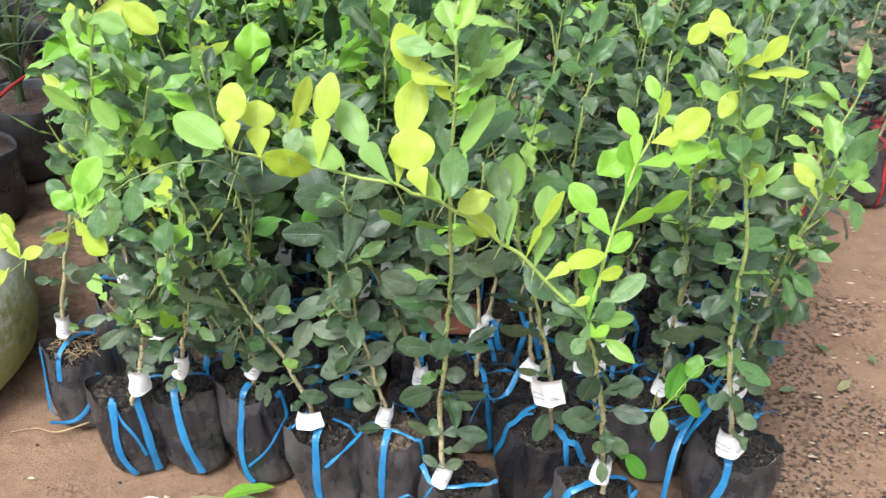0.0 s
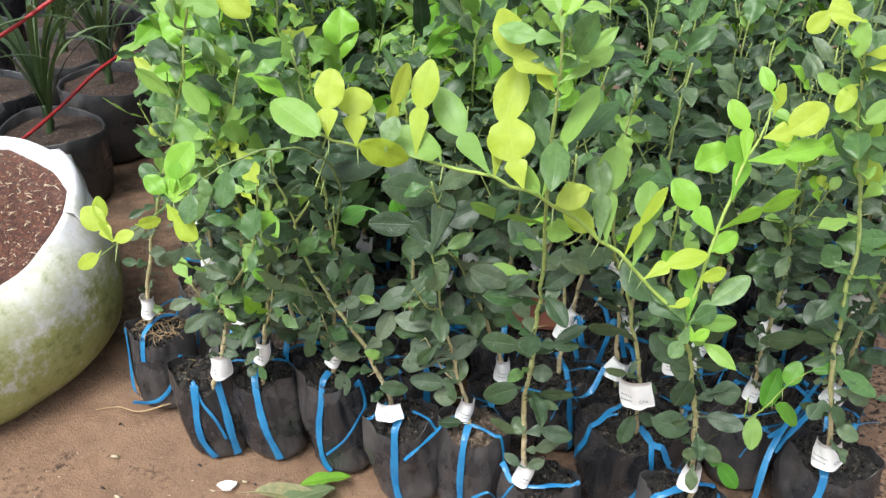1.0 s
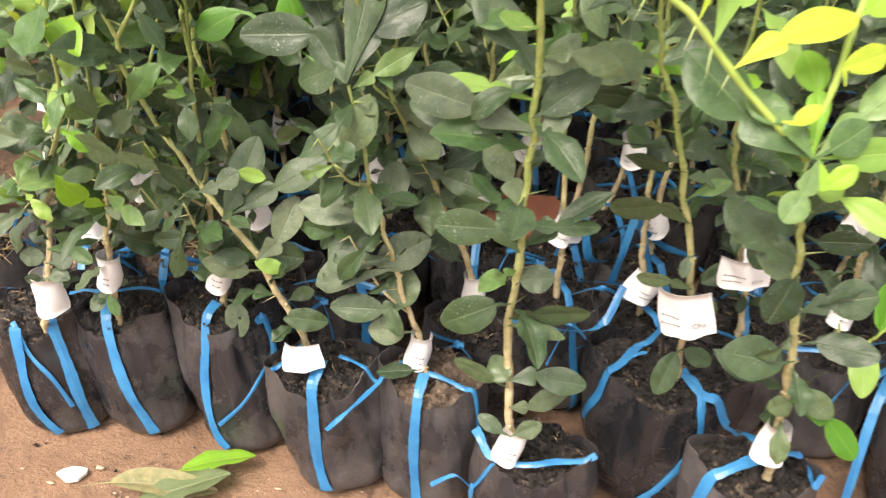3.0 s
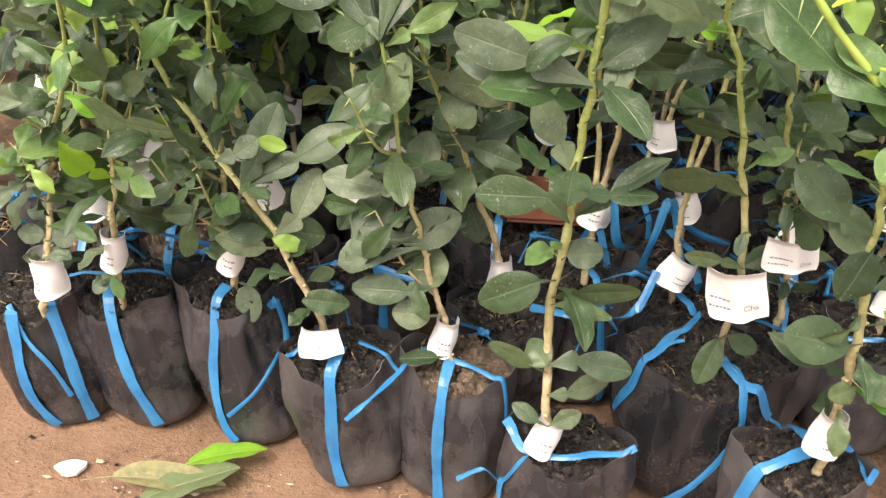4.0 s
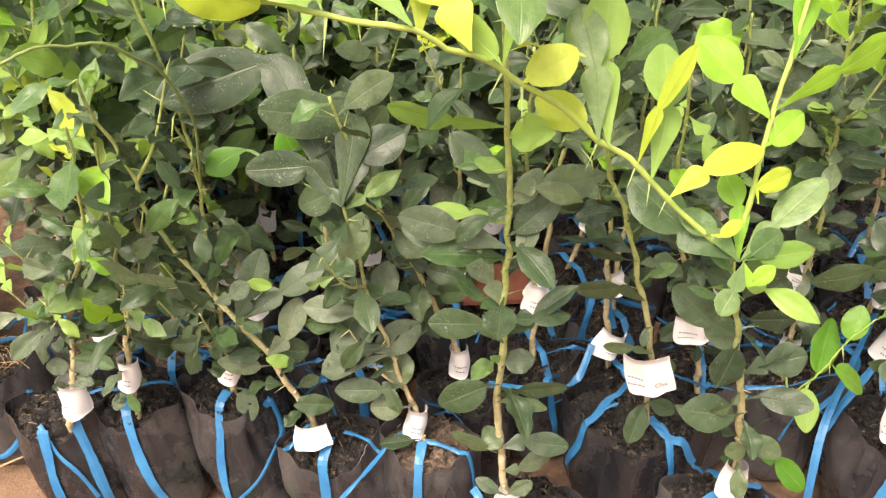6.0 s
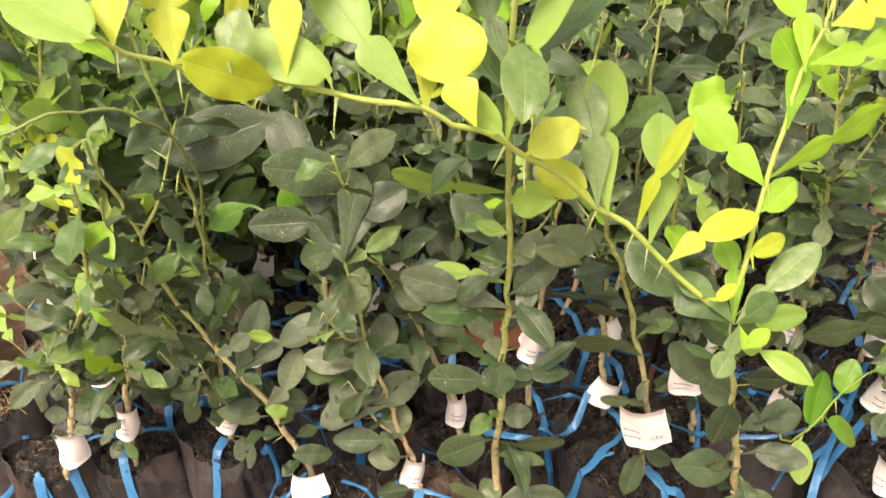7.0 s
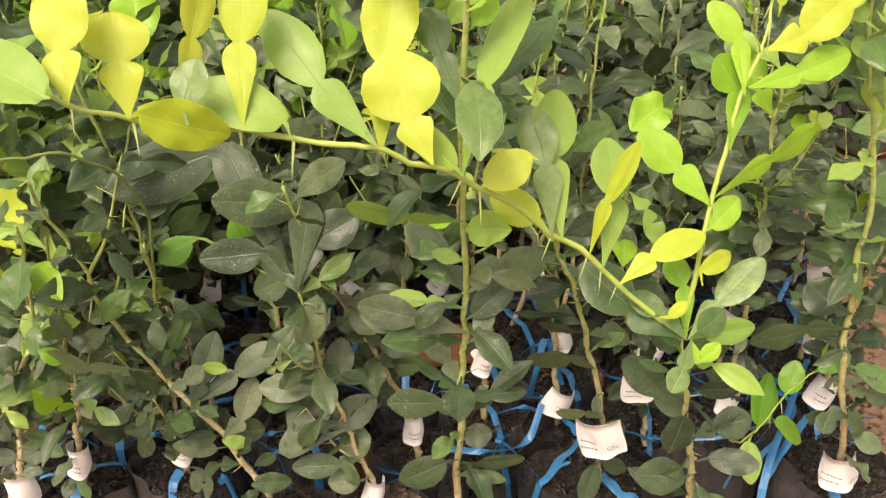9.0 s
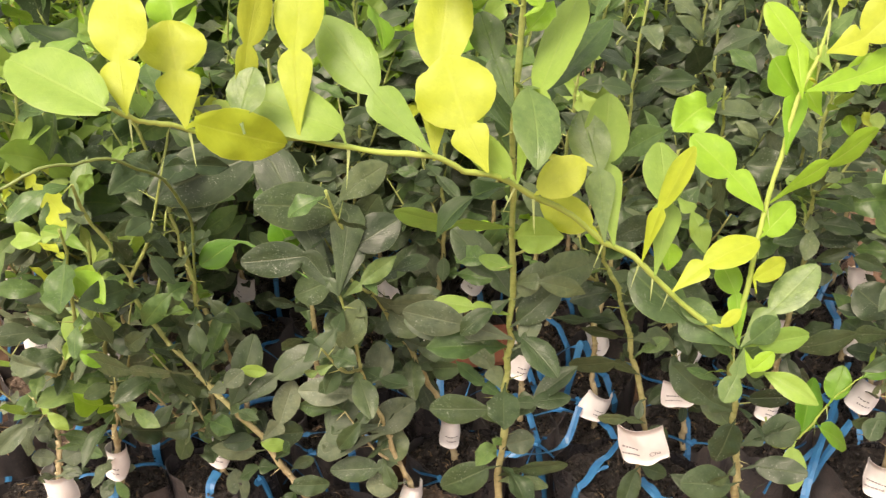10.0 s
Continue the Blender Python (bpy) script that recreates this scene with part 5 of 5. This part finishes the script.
STRAPS = ((("hoop", F, 0.2), ("ring", F + 0.9, 0.006)), (("ring", F + 0.4, 0.005), ("ring", F - 0.9, -0.004)), (("hoop", F + 0.6, -0.2), ("ring", F - 0.5, 0.004)))
variants = []
for k in range(8):
    r = random.Random(300 + k)
    ob, crown, line = seedling((0, 30 + k, 0), random_stem(r, r.uniform(0.84, 1.04)), 60 + k, tone=0.12 if k < 4 else -0.15, side=5 if k < 4 else 4, joined=True, straps=STRAPS[k % 3], gap=0.0175 if k < 4 else 0.022, size=1.45 if k < 4 else 1.2)
    variants.append(ob)
used = set()
for row, p in CROWD:
    r = random.Random(int(1000 * p[0]) + int(7000 * p[1]))
    pale = p[0] < (-0.30 if row < 3 else 0.02) + r.uniform(-0.15, 0.15)
    if row < 3:
        bare = 0.0 < p[0] < 0.36 and p[1] < 1.9
        outer = p[0] > 0.60 + 0.26 * (p[1] - 1.4)
        seedling(p, random_stem(r, r.uniform(0.76, 0.98), 0.06 if outer else 0.0), r.randint(100, 9999), tone=0.03 * row + (0.12 if pale else 0.04 if outer else -0.16), side=1 if bare else 4 if pale else 3, leaves_from=0.60 if bare else 0.27, tag=(r.uniform(0.25, 0.34), dict(width=r.uniform(0.06, 0.085), height=r.uniform(0.045, 0.058), radius=r.uniform(0.016, 0.024), turn=r.uniform(-140, -40), roll=r.uniform(-22, 22))), straps=STRAPS[r.randrange(3)], gap=0.0140 if pale else 0.0165, size=1.28 if pale else 1.08, dry=pale and r.random() < 0.5)
        continue
    k = r.randrange(4) + (0 if pale else 4)
    m = pose(p[0], p[1], 0, 0, 0, r.uniform(-50, 50))
    if k in used:
        copy_thing(variants[k], m)
    else:
        used.add(k)
        variants[k].matrix_world = m
for p in ((1.42, 3.75), (1.62, 3.72), (1.82, 3.70), (2.0, 3.5), (1.10, 3.62), (2.2, 3.75), (1.3, 3.85), (1.55, 3.9), (1.75, 3.95), (0.95, 3.5), (0.8, 3.65)):
    r = random.Random(int(1000 * p[0]))
    copy_thing(variants[4 + r.randrange(4)], pose(p[0], p[1], 0, 0, 0, r.uniform(-60, 60)))
for k, ob in enumerate(variants):
    if k not in used:
        for o in (*ob.children_recursive, ob):
            bpy.data.objects.remove(o)


def loose_strap(points, width, label):
    line = spline(points, 24)
    side = [Vector((1, 0.3 * math.sin(i * 0.4), 0.4)) for i in range(25)]
    return tagged(new("strap", mesh_of("strap", *ribbon(line, side, width), BLUE, smooth=False)), label, "strap", "loose blue straps")


loose_strap([(0.605, 1.245, 0.012), (0.560, 1.250, 0.015), (0.535, 1.275, 0.05), (0.533, 1.290, 0.13), (0.550, 1.340, 0.225), (0.612, 1.440, 0.260), (0.695, 1.580, 0.265)], 0.0115, "wide blue strap drawn tight between two black bags")
loose_strap([(0.55, 1.38, 0.215), (0.60, 1.42, 0.235), (0.65, 1.50, 0.225), (0.63, 1.56, 0.22)], 0.009, "thin blue strap end lying over the bags")
loose_strap([(0.45, 1.43, 0.215), (0.51, 1.42, 0.23), (0.58, 1.44, 0.24), (0.63, 1.47, 0.215)], 0.008, "thin blue strap lying across a soil-filled bag")
loose_strap([(0.03, 1.42, 0.21), (0.10, 1.395, 0.225), (0.17, 1.42, 0.22), (0.20, 1.46, 0.27)], 0.012, "blue strap knotted over bags behind the front row")
loose_strap([(0.19, 1.56, 0.20), (0.20, 1.55, 0.27), (0.215, 1.56, 0.33), (0.25, 1.57, 0.22)], 0.012, "looped blue strap standing up from the bags")
loose_strap([(0.13, 1.50, 0.215), (0.17, 1.47, 0.255), (0.22, 1.49, 0.225), (0.26, 1.52, 0.23)], 0.011, "crumpled blue strap end among dark bags")
loose_strap([(0.10, 1.60, 0.215), (0.13, 1.58, 0.31), (0.15, 1.57, 0.24), (0.18, 1.60, 0.215)], 0.013, "upright loop of blue strap between bags")
loose_strap([(0.17, 1.66, 0.21), (0.21, 1.60, 0.29), (0.27, 1.61, 0.25), (0.33, 1.64, 0.215)], 0.012, "blue strap looped loosely over soil")
loose_strap([(-0.30, 1.44, 0.215), (-0.25, 1.43, 0.24), (-0.20, 1.45, 0.225), (-0.14, 1.44, 0.215)], 0.010, "blue strap lying between the front bags")
loose_strap([(-0.62, 1.46, 0.21), (-0.57, 1.44, 0.245), (-0.50, 1.45, 0.235), (-0.44, 1.47, 0.21)], 0.010, "bent blue strap end behind front bags")


# ================= left: pale planter, black bags with strap-leaved plants, red cord =================
def lathe(profile, n, wob=0.0, seed=0, flat=None):
    verts = []
    for i, (r, z) in enumerate(profile):
        for j in range(n):
            a = 2 * math.pi * j / n
            k = 1 + wob * noise.noise((math.cos(a) * 1.6, math.sin(a) * 1.6, z * 3 + seed)) + wob * 0.4 * noise.noise((math.cos(a) * 5, math.sin(a) * 5, z * 8 + seed))
            verts.append((r * k * math.cos(a), r * k * math.sin(a), z + (flat(a, i) if flat else 0)))
    faces = [(i * n + j, i * n + (j + 1) % n, (i + 1) * n + (j + 1) % n, (i + 1) * n + j) for i in range(len(profile) - 1) for j in range(n)]
    return verts, faces


def disc(radius, z, n, rings, amp, seed):
    verts = [(0, 0, z + amp)]
    for i in range(1, rings + 1):
        for j in range(n):
            a, r = 2 * math.pi * j / n, radius * i / rings
            x, y = r * math.cos(a), r * math.sin(a)
            verts.append((x, y, z + amp * (1 - (i / rings) ** 2) + amp * 0.8 * noise.noise((x * 14, y * 14, seed)) + amp * 0.4 * noise.noise((x * 45, y * 45, seed))))
    faces = [(0, 1 + j, 1 + (j + 1) % n) for j in range(n)]
    faces += [(1 + i * n + j, 1 + (i + 1) * n + j, 1 + (i + 1) * n + (j + 1) % n, 1 + i * n + (j + 1) % n) for i in range(rings - 1) for j in range(n)]
    return verts, faces


planter = thing("planter", (-1.465, 1.49, 0), "large pale planter stained with green algae, filled with coir", "planter")
body = [(0.0, 0.004), (0.35, 0.0), (0.392, 0.012), (0.425, 0.06), (0.442, 0.13), (0.444, 0.20), (0.434, 0.28), (0.410, 0.35), (0.384, 0.405), (0.372, 0.432), (0.364, 0.441), (0.354, 0.438), (0.349, 0.42), (0.352, 0.31)]
part("body", mesh_of("planter_body", *lathe(body, 84, 0.040, 2, lambda a, i: (0.070 * math.sin(a) - 0.066 + 0.004 * math.sin(2 * a + 1.0) + 0.004 * math.sin(7 * a)) * min(1, (i - 6) / 3) if i > 6 else 0), SACK), planter)
fill = mesh_of("planter_filling", *disc(0.362, 0.338, 64, 24, 0.018, 4), HUSK)
slope = Matrix(((1, 0, 0, 0), (0, 1, 0, 0), (0, 0.17, 1, 0), (0, 0, 0, 1)))
fill.transform(slope)
part("filling", fill, planter, "brown coir and husk filling")
r = random.Random(4)
bits = ([], [])
for k in range(420):
    a, q = r.uniform(0, 6.28), 0.335 * math.sqrt(r.random())
    p = Vector((q * math.cos(a), q * math.sin(a), 0.352 + 0.012 * (1 - (q / 0.35) ** 2) + 0.17 * q * math.sin(a)))
    d = Vector((r.uniform(-1, 1), r.uniform(-1, 1), r.uniform(-0.2, 0.3))).normalized() * r.uniform(0.003, 0.012)
    add(bits, tube([p - d, p + Vector((0, 0, 0.002)), p + d], 0.0016, 0.0010, 4))
fold = []
for i in range(21):
    s = i / 20
    a = 0.25 + 0.75 * s
    drop = 0.085 * math.sin(math.pi * s) ** 0.6
    for r0, z in ((0.358, 0.452), (0.380, 0.448), (0.392, 0.43 - drop * 0.5), (0.404 + 0.006 * math.sin(9 * s), 0.425 - drop)):
        fold.append((r0 * math.cos(a), r0 * math.sin(a), z - 0.066 + 0.070 * math.sin(a) + 0.012 * math.sin(math.pi * s)))
fold_mesh = mesh_of("folded_rim", fold, [(i * 4 + j, i * 4 + 4 + j, i * 4 + 5 + j, i * 4 + 1 + j) for i in range(20) for j in range(3)], SACK)
flap = part("folded_rim", fold_mesh, planter, "rim folded over outwards")
flap.modifiers.new("thickness", "SOLIDIFY").thickness = 0.004
tagged(part("husk", mesh_of("husk", *bits, HUSKM), planter, "pale husk fibres"), kind="stuff")


def strap_leaf(length, width, lean, droop, turn, rng):
    """One long narrow leaf: a folded blade that rises and bends over."""
    verts, uvs, n = [], [], 12
    out = Vector((math.cos(turn), math.sin(turn), 0))
    side = Vector((-math.sin(turn), math.cos(turn), 0))
    p, ang = Vector((0, 0, 0)), lean
    for i in range(n + 1):
        s = i / n
        w = width * 0.5 * (0.45 + 1.1 * s) * (1 - s ** 3) + 0.0006
        for u in (-1, 0, 1):
            verts.append(p + side * u * w + Vector((0, 0, abs(u) * w * 0.5)))
            uvs.append((0.5 + 0.5 * u, s))
        p = p + (out * math.sin(ang) + Vector((0, 0, math.cos(ang)))) * (length / n)
        ang += droop / n * (0.4 + 1.2 * s)
    faces = [(i * 3 + j, i * 3 + j + 1, i * 3 + j + 4, i * 3 + j + 3) for i in range(n) for j in range(2)]
    return verts, faces, uvs


def grow_bag(at, radius, height, seed, leaves, label):
    ob = thing("potted_strap_plant", (at[0], at[1], 0), label, "potted plant", "strap-leaved plants in black bags")
    prof = [(0.0, 0.004), (radius * 0.86, 0.0), (radius * 0.95, 0.02), (radius, height * 0.4), (radius * 0.98, height * 0.8), (radius * 1.0, height * 0.99), (radius * 0.985, height), (radius * 0.96, height * 0.985), (radius * 0.94, height * 0.80)]
    part("polybag", mesh_of("large_polybag", *lathe(prof, 48, 0.07, seed, lambda a, i: 0.012 * math.sin(2 * a + seed) if i > 4 else 0), PLASTIC), ob)
    part("soil", mesh_of("bag_soil", *disc(radius * 0.95, height * 0.88, 44, 14, 0.014, seed), SOIL_RED), ob)
    r = random.Random(seed)
    base = Vector((r.uniform(-0.02, 0.02), r.uniform(-0.02, 0.02), height * 0.86))
    cane = spline([base, base + Vector((0.01, 0, 0.05)), base + Vector((0.0, 0.0, 0.11))], 10)
    part("stem", mesh_of("cane", *tube(cane, 0.016, 0.010, 8, r, 0.1), GRASSM, [(0.2, 0.2)] * 88), ob)
    for k in range(leaves):
        v, f, uv = strap_leaf(r.uniform(0.34, 0.78), r.uniform(0.012, 0.024), r.uniform(0.02, 0.30), r.uniform(0.3, 2.6), r.uniform(0, 6.28), r)
        part("leaf", mesh_of("strap_leaf", v, f, GRASSM, uv), ob, m=Matrix.Translation(cane[r.randint(2, 10)]))
    return ob


grow_bag((-1.61, 2.29), 0.165, 0.25, 3, 24, "narrow-leaved green plant in a large black bag")
grow_bag((-1.62, 2.66), 0.165, 0.27, 5, 24, "strap-leaved plant in a dusty black grow bag")
grow_bag((-1.98, 2.52), 0.18, 0.25, 9, 24, "bushy strap-leaved plant in a black grow bag")
grow_bag((-1.95, 2.95), 0.18, 0.25, 13, 24, "tall strap-leaved plant in a shaded black bag")
grow_bag((-1.58, 3.02), 0.17, 0.25, 15, 24, "strap-leaved plant in a black bag behind seedlings")
grow_bag((-1.70, 3.38), 0.17, 0.25, 17, 24, "dense strap-leaved plant in a far black bag")
grow_bag((-1.36, 2.92), 0.16, 0.25, 23, 24, "strap-leaved plant in a black bag beside seedlings")
grow_bag((-1.82, 2.00), 0.17, 0.25, 25, 24, "low strap-leaved plant in a black bag behind planter")
grow_bag((-1.38, 3.35), 0.17, 0.25, 27, 24, "spreading strap-leaved plant in a shaded bag")
grow_bag((-1.95, 3.65), 0.17, 0.25, 29, 24, "tall strap-leaved plant at the back")
grow_bag((-1.50, 3.75), 0.17, 0.25, 31, 24, "green strap-leaved plant at the back")
grow_bag((-2.45, 3.05), 0.18, 0.26, 33, 24, "strap-leaved plant in a dark bag behind others")
grow_bag((-2.35, 3.75), 0.18, 0.26, 35, 24, "tall strap-leaved plant among dark bags")
grow_bag((-2.70, 3.55), 0.18, 0.26, 37, 24, "drooping strap-leaved plant in a black bag")
grow_bag((-2.72, 4.10), 0.18, 0.26, 39, 24, "strap-leaved plant in the last row of bags")
grow_bag((-2.30, 4.30), 0.18, 0.26, 41, 24, "bushy strap-leaved plant in the last row")
grow_bag((-3.05, 4.35), 0.18, 0.26, 43, 24, "strap-leaved plant at the corner of the rows")
grow_bag((-2.15, 3.30), 0.17, 0.25, 19, 24, "leafy strap plant in a far black bag")

cord_line = spline([(-1.62, 1.96, 0.27), (-1.595, 2.10, 0.285), (-1.568, 2.30, 0.32), (-1.556, 2.55, 0.36), (-1.49, 2.80, 0.40), (-1.42, 3.05, 0.44)], 30)
tagged(new("cord", mesh_of("cord", *tube(cord_line, 0.006, 0.006, 8, random.Random(2), 0.08), RED)), "red plastic cord stretched along the black bags", "cord")
upper = spline([(-1.75, 2.10, 0.53), (-1.61, 2.147, 0.60), (-1.463, 2.191, 0.70), (-1.35, 2.3, 0.78)], 30)
tagged(new("cord", mesh_of("cord", *tube(upper, 0.006, 0.006, 8, random.Random(3), 0.08), RED)), "red cord tied above the strap-leaved plants", "cord")


# ================= right: other bagged plants with red ties =================
def feather_plant(at, seed, top, radius=0.10, height=0.25):
    """A young tree with feathery leaves in a black bag tied in red."""
    ob = thing("feathery_sapling", (at[0], at[1], 0), "feathery-leaved sapling in a black bag tied with red ribbon", "potted plant", "red-tied saplings")
    r = random.Random(seed)
    soil_z = height - 0.02
    part("polybag", bag_mesh(seed, radius, height, soil_z), ob)
    part("soil", soil_mesh(seed, radius, height, soil_z, SOIL_DRY), ob)
    part("tie", mesh_of("tie", *hoop_strap(seed, radius, height, soil_z, F + r.uniform(-0.6, 0.9), 0.3, 0.012), RED, smooth=False), ob, "red plastic tie")
    top_ring = ring_strap(seed, radius, height, height + 0.004, 0.006, 0.007, r, F + r.uniform(-0.4, 0.4))
    part("ribbon", mesh_of("ribbon", *top_ring, RED, smooth=False), ob, "crumpled red ribbon")
    line = spline([(0, 0, soil_z), (0.01, -0.01, 0.4), (0.0, -0.03, top)], 24)
    part("stem", mesh_of("sapling_stem", *tube(line, 0.006, 0.003, 8, r, 0.08), BARK), ob)
    leaflet = leaf_geo(0.001, 0.001, 0.024, 0.0055, 0, 0.1, 0.2)
    for k in range(14):
        p = line[r.randint(12, 24)]
        a = r.uniform(0, 6.28)
        way = Vector((math.cos(a), math.sin(a), r.uniform(0.1, 0.8))).normalized()
        v, f, uv = [], [], []
        n = 22
        for i in range(3, n):
            q = p + way * 0.24 * i / n + Vector((0, 0, -0.06 * (i / n) ** 2))
            for sgn in (-1, 1):
                ax = way.cross(Vector((0, 0, 1))) * sgn + way * 0.4
                m = facing(q, ax, Vector((0, -0.2, 1)))
                base = len(v)
                v += [m @ x for x in leaflet[0]]
                f += [tuple(j + base for j in face) for face in leaflet[1]]
                uv += leaflet[2]
        tagged(part("frond", mesh_of("frond", v, f, LEAF["old"], uv), ob), kind="stuff")
    return ob


for k, p in enumerate(((1.19, 2.90), (1.48, 3.07), (1.70, 3.08), (1.05, 3.12), (1.25, 3.16), (1.56, 3.28), (1.78, 3.15), (1.45, 3.40), (1.15, 3.35), (1.72, 3.45))):
    feather_plant(p, 400 + k, 0.62 + 0.05 * (k % 3))

# ================= small things on the ground =================
brick = bmesh.new()
bmesh.ops.create_cube(brick, size=1.0)
bmesh.ops.scale(brick, vec=(0.13, 0.075, 0.05), verts=brick.verts)
bmesh.ops.bevel(brick, geom=brick.edges[:], offset=0.006, segments=2, affect="EDGES")
bm_mesh = bpy.data.meshes.new("clay_brick")
brick.to_mesh(bm_mesh)
brick.free()
bm_mesh.materials.append(CLAY)

cv = [Vector((0.020 * math.cos(a) * (1 + 0.25 * math.sin(3 * a)), 0.013 * math.sin(a), z)) for z in (0.0, 0.006) for a in (2 * math.pi * j / 11 for j in range(11))]
chip_geo = (cv, [tuple(range(10, -1, -1)), tuple(range(11, 22))] + [(j, (j + 1) % 11, 11 + (j + 1) % 11, 11 + j) for j in range(11)])
chip = tagged(new("plaster_chip", mesh_of("plaster_chip", *chip_geo, CHIPM, smooth=False)), "small white chip lying on the bare earth", "chip")
chip.matrix_world = pose(-0.580, 1.186, 0.004, 4, 3, 20)


def fallen(at, turn, stalk, blade, width, material, label, lift, arch, tip, fold=0.30):
    v, f, uv = leaf_geo(stalk, 0.004, blade, width, 0.0, fold, arch, 0.10, 0.10, 3, tip, (1.0, 0.60))
    ob = new("fallen_leaf", mesh_of("fallen_leaf", v, f, material, uv))
    ob.matrix_world = pose(*at, lift + 0.009, 0, 0, turn)
    return tagged(ob, label, "fallen leaf")


fallen((-0.425, 1.208), -62, 0.010, 0.108, 0.042, LEAF["bright"], "fresh green leaf fallen on the bare earth", 0.012, 0.25, 0.3)
fallen((-0.548, 1.155), -72, 0.045, 0.150, 0.046, DRYLEAF, "withered pale leaf with a long stalk on bare earth", 0.014, 0.2, -0.7, 0.85)
fallen((-0.468, 1.140), -56, 0.012, 0.135, 0.056, LIMPLEAF, "limp green leaf under a withered one", 0.003, 0.1, 0.2)

fallen((1.10, 2.01), 40, 0.008, 0.040, 0.018, LEAF["mid"], "small green leaf dropped on the bare earth", 0.004, 0.3, 0.2)
fallen((0.965, 1.83), 110, 0.008, 0.045, 0.022, LEAF["old"], "dull green leaf lying beside spilt soil", 0.004, 0.3, 0.2)
fallen((1.13, 1.90), 140, 0.020, 0.055, 0.024, DRYLEAF, "curled brown leaf lying on the bare earth", 0.008, 0.2, 0.5)
fallen((1.22, 1.98), 20, 0.006, 0.035, 0.020, LIMPLEAF, "small withered leaf beside dark spilt soil", 0.004, 0.2, 0.3)

roots = ([], [])
r = random.Random(12)
for k in range(15):
    a = r.uniform(0, 6.28)
    p = Vector((r.uniform(-0.03, 0.03), r.uniform(-0.02, 0.02), 0.004))
    way, pts = a, [p]
    for q in range(r.randint(3, 6)):
        way += r.uniform(-1.1, 1.1)
        p = p + Vector((math.cos(way), math.sin(way) * 0.6, 0)) * r.uniform(0.008, 0.020)
        pts.append(Vector((p.x, p.y, r.uniform(0.001, 0.014))))
    add(roots, tube(spline(pts, 16), r.uniform(0.0007, 0.0014), 0.0004, 5, r, 0.1))
clump = tagged(new("root_clump", mesh_of("root_clump", *roots, ROOTM)), "tangle of pale dry roots on the earth", "roots")
clump.matrix_world = pose(-0.100, 1.195, 0.0)
strand = spline([(-0.80, 1.38, 0.03), (-0.87, 1.355, 0.012), (-0.93, 1.365, 0.006), (-0.98, 1.345, 0.004)], 16)
tagged(new("root_strand", mesh_of("root_strand", *tube(strand, 0.0022, 0.001, 5, random.Random(5), 0.1), ROOTM)), "long pale root lying on the earth", "roots")

# husks, crumbs and pale scraps scattered over the earth
def grain(r, p, sx, sy, sz):
    """One angular crumb."""
    a = r.uniform(0, 6.28)
    v = []
    for k in range(4):
        q = a + k * 1.57 + r.uniform(-0.4, 0.4)
        v.append(p + Vector((sx * math.cos(q) * r.uniform(0.6, 1.1), sy * math.sin(q) * r.uniform(0.6, 1.1), sz * r.uniform(0.1, 0.5))))
    return [p + Vector((0, 0, sz))] + v + [p - Vector((0, 0, 0.002))], [(0, 1, 2), (0, 2, 3), (0, 3, 4), (0, 4, 1), (5, 2, 1), (5, 3, 2), (5, 4, 3), (5, 1, 4)]


r = random.Random(77)
scraps, crumbs = ([], []), ([], [])
for k in range(520):
    x, y = r.uniform(0.8, 2.1), r.uniform(1.2, 3.2)
    if k % 3 == 0:
        x, y = r.uniform(-1.0, 0.8), r.uniform(0.95, 1.25)
    elif x < 0.74 + 0.27 * (y - 1.3):
        continue
    l = 0.0016 + 0.011 * r.random() ** (5 if k % 3 == 0 else 1.7)
    add(scraps, grain(r, Vector((x, y, 0.002)), l * 1.5, l * r.uniform(0.35, 0.8), l * 0.4))
for k in range(2400):
    x, y = r.uniform(-1.0, 2.0), r.uniform(0.9, 3.0)
    if k % 4 == 1:
        if k % 3:
            continue
        x, y = r.uniform(-1.0, 0.8), r.uniform(0.95, 1.32)
    elif k % 4 == 2:
        x, y = r.gauss(0.88, 0.12), r.uniform(1.1, 2.2)
    elif k % 4 == 3:
        q = (k // 4) % 9
        x, y = r.gauss(1.02 + 0.17 * math.sin(q * 2.1), 0.05), r.gauss(1.60 + 0.19 * math.cos(q * 1.7), 0.05)
    s = 0.0006 + 0.0060 * r.random() ** 6
    add(crumbs, grain(r, Vector((x, y, 0.0)), s * 1.3, s, s))
tagged(new("scraps", mesh_of("scraps", *scraps, HUSKM)), "pale husks and scraps scattered on earth", "litter", kind="stuff")
tagged(new("soil_crumbs", mesh_of("soil_crumbs", *crumbs, SOIL, smooth=False)), "dark soil crumbs spilt on the earth", "soil", kind="stuff")

block = tagged(new("clay_brick", bm_mesh), "reddish clay brick lying among the black bags", "brick")
block.matrix_world = pose(0.030, 1.66, 0.245, 55, 4, 12)
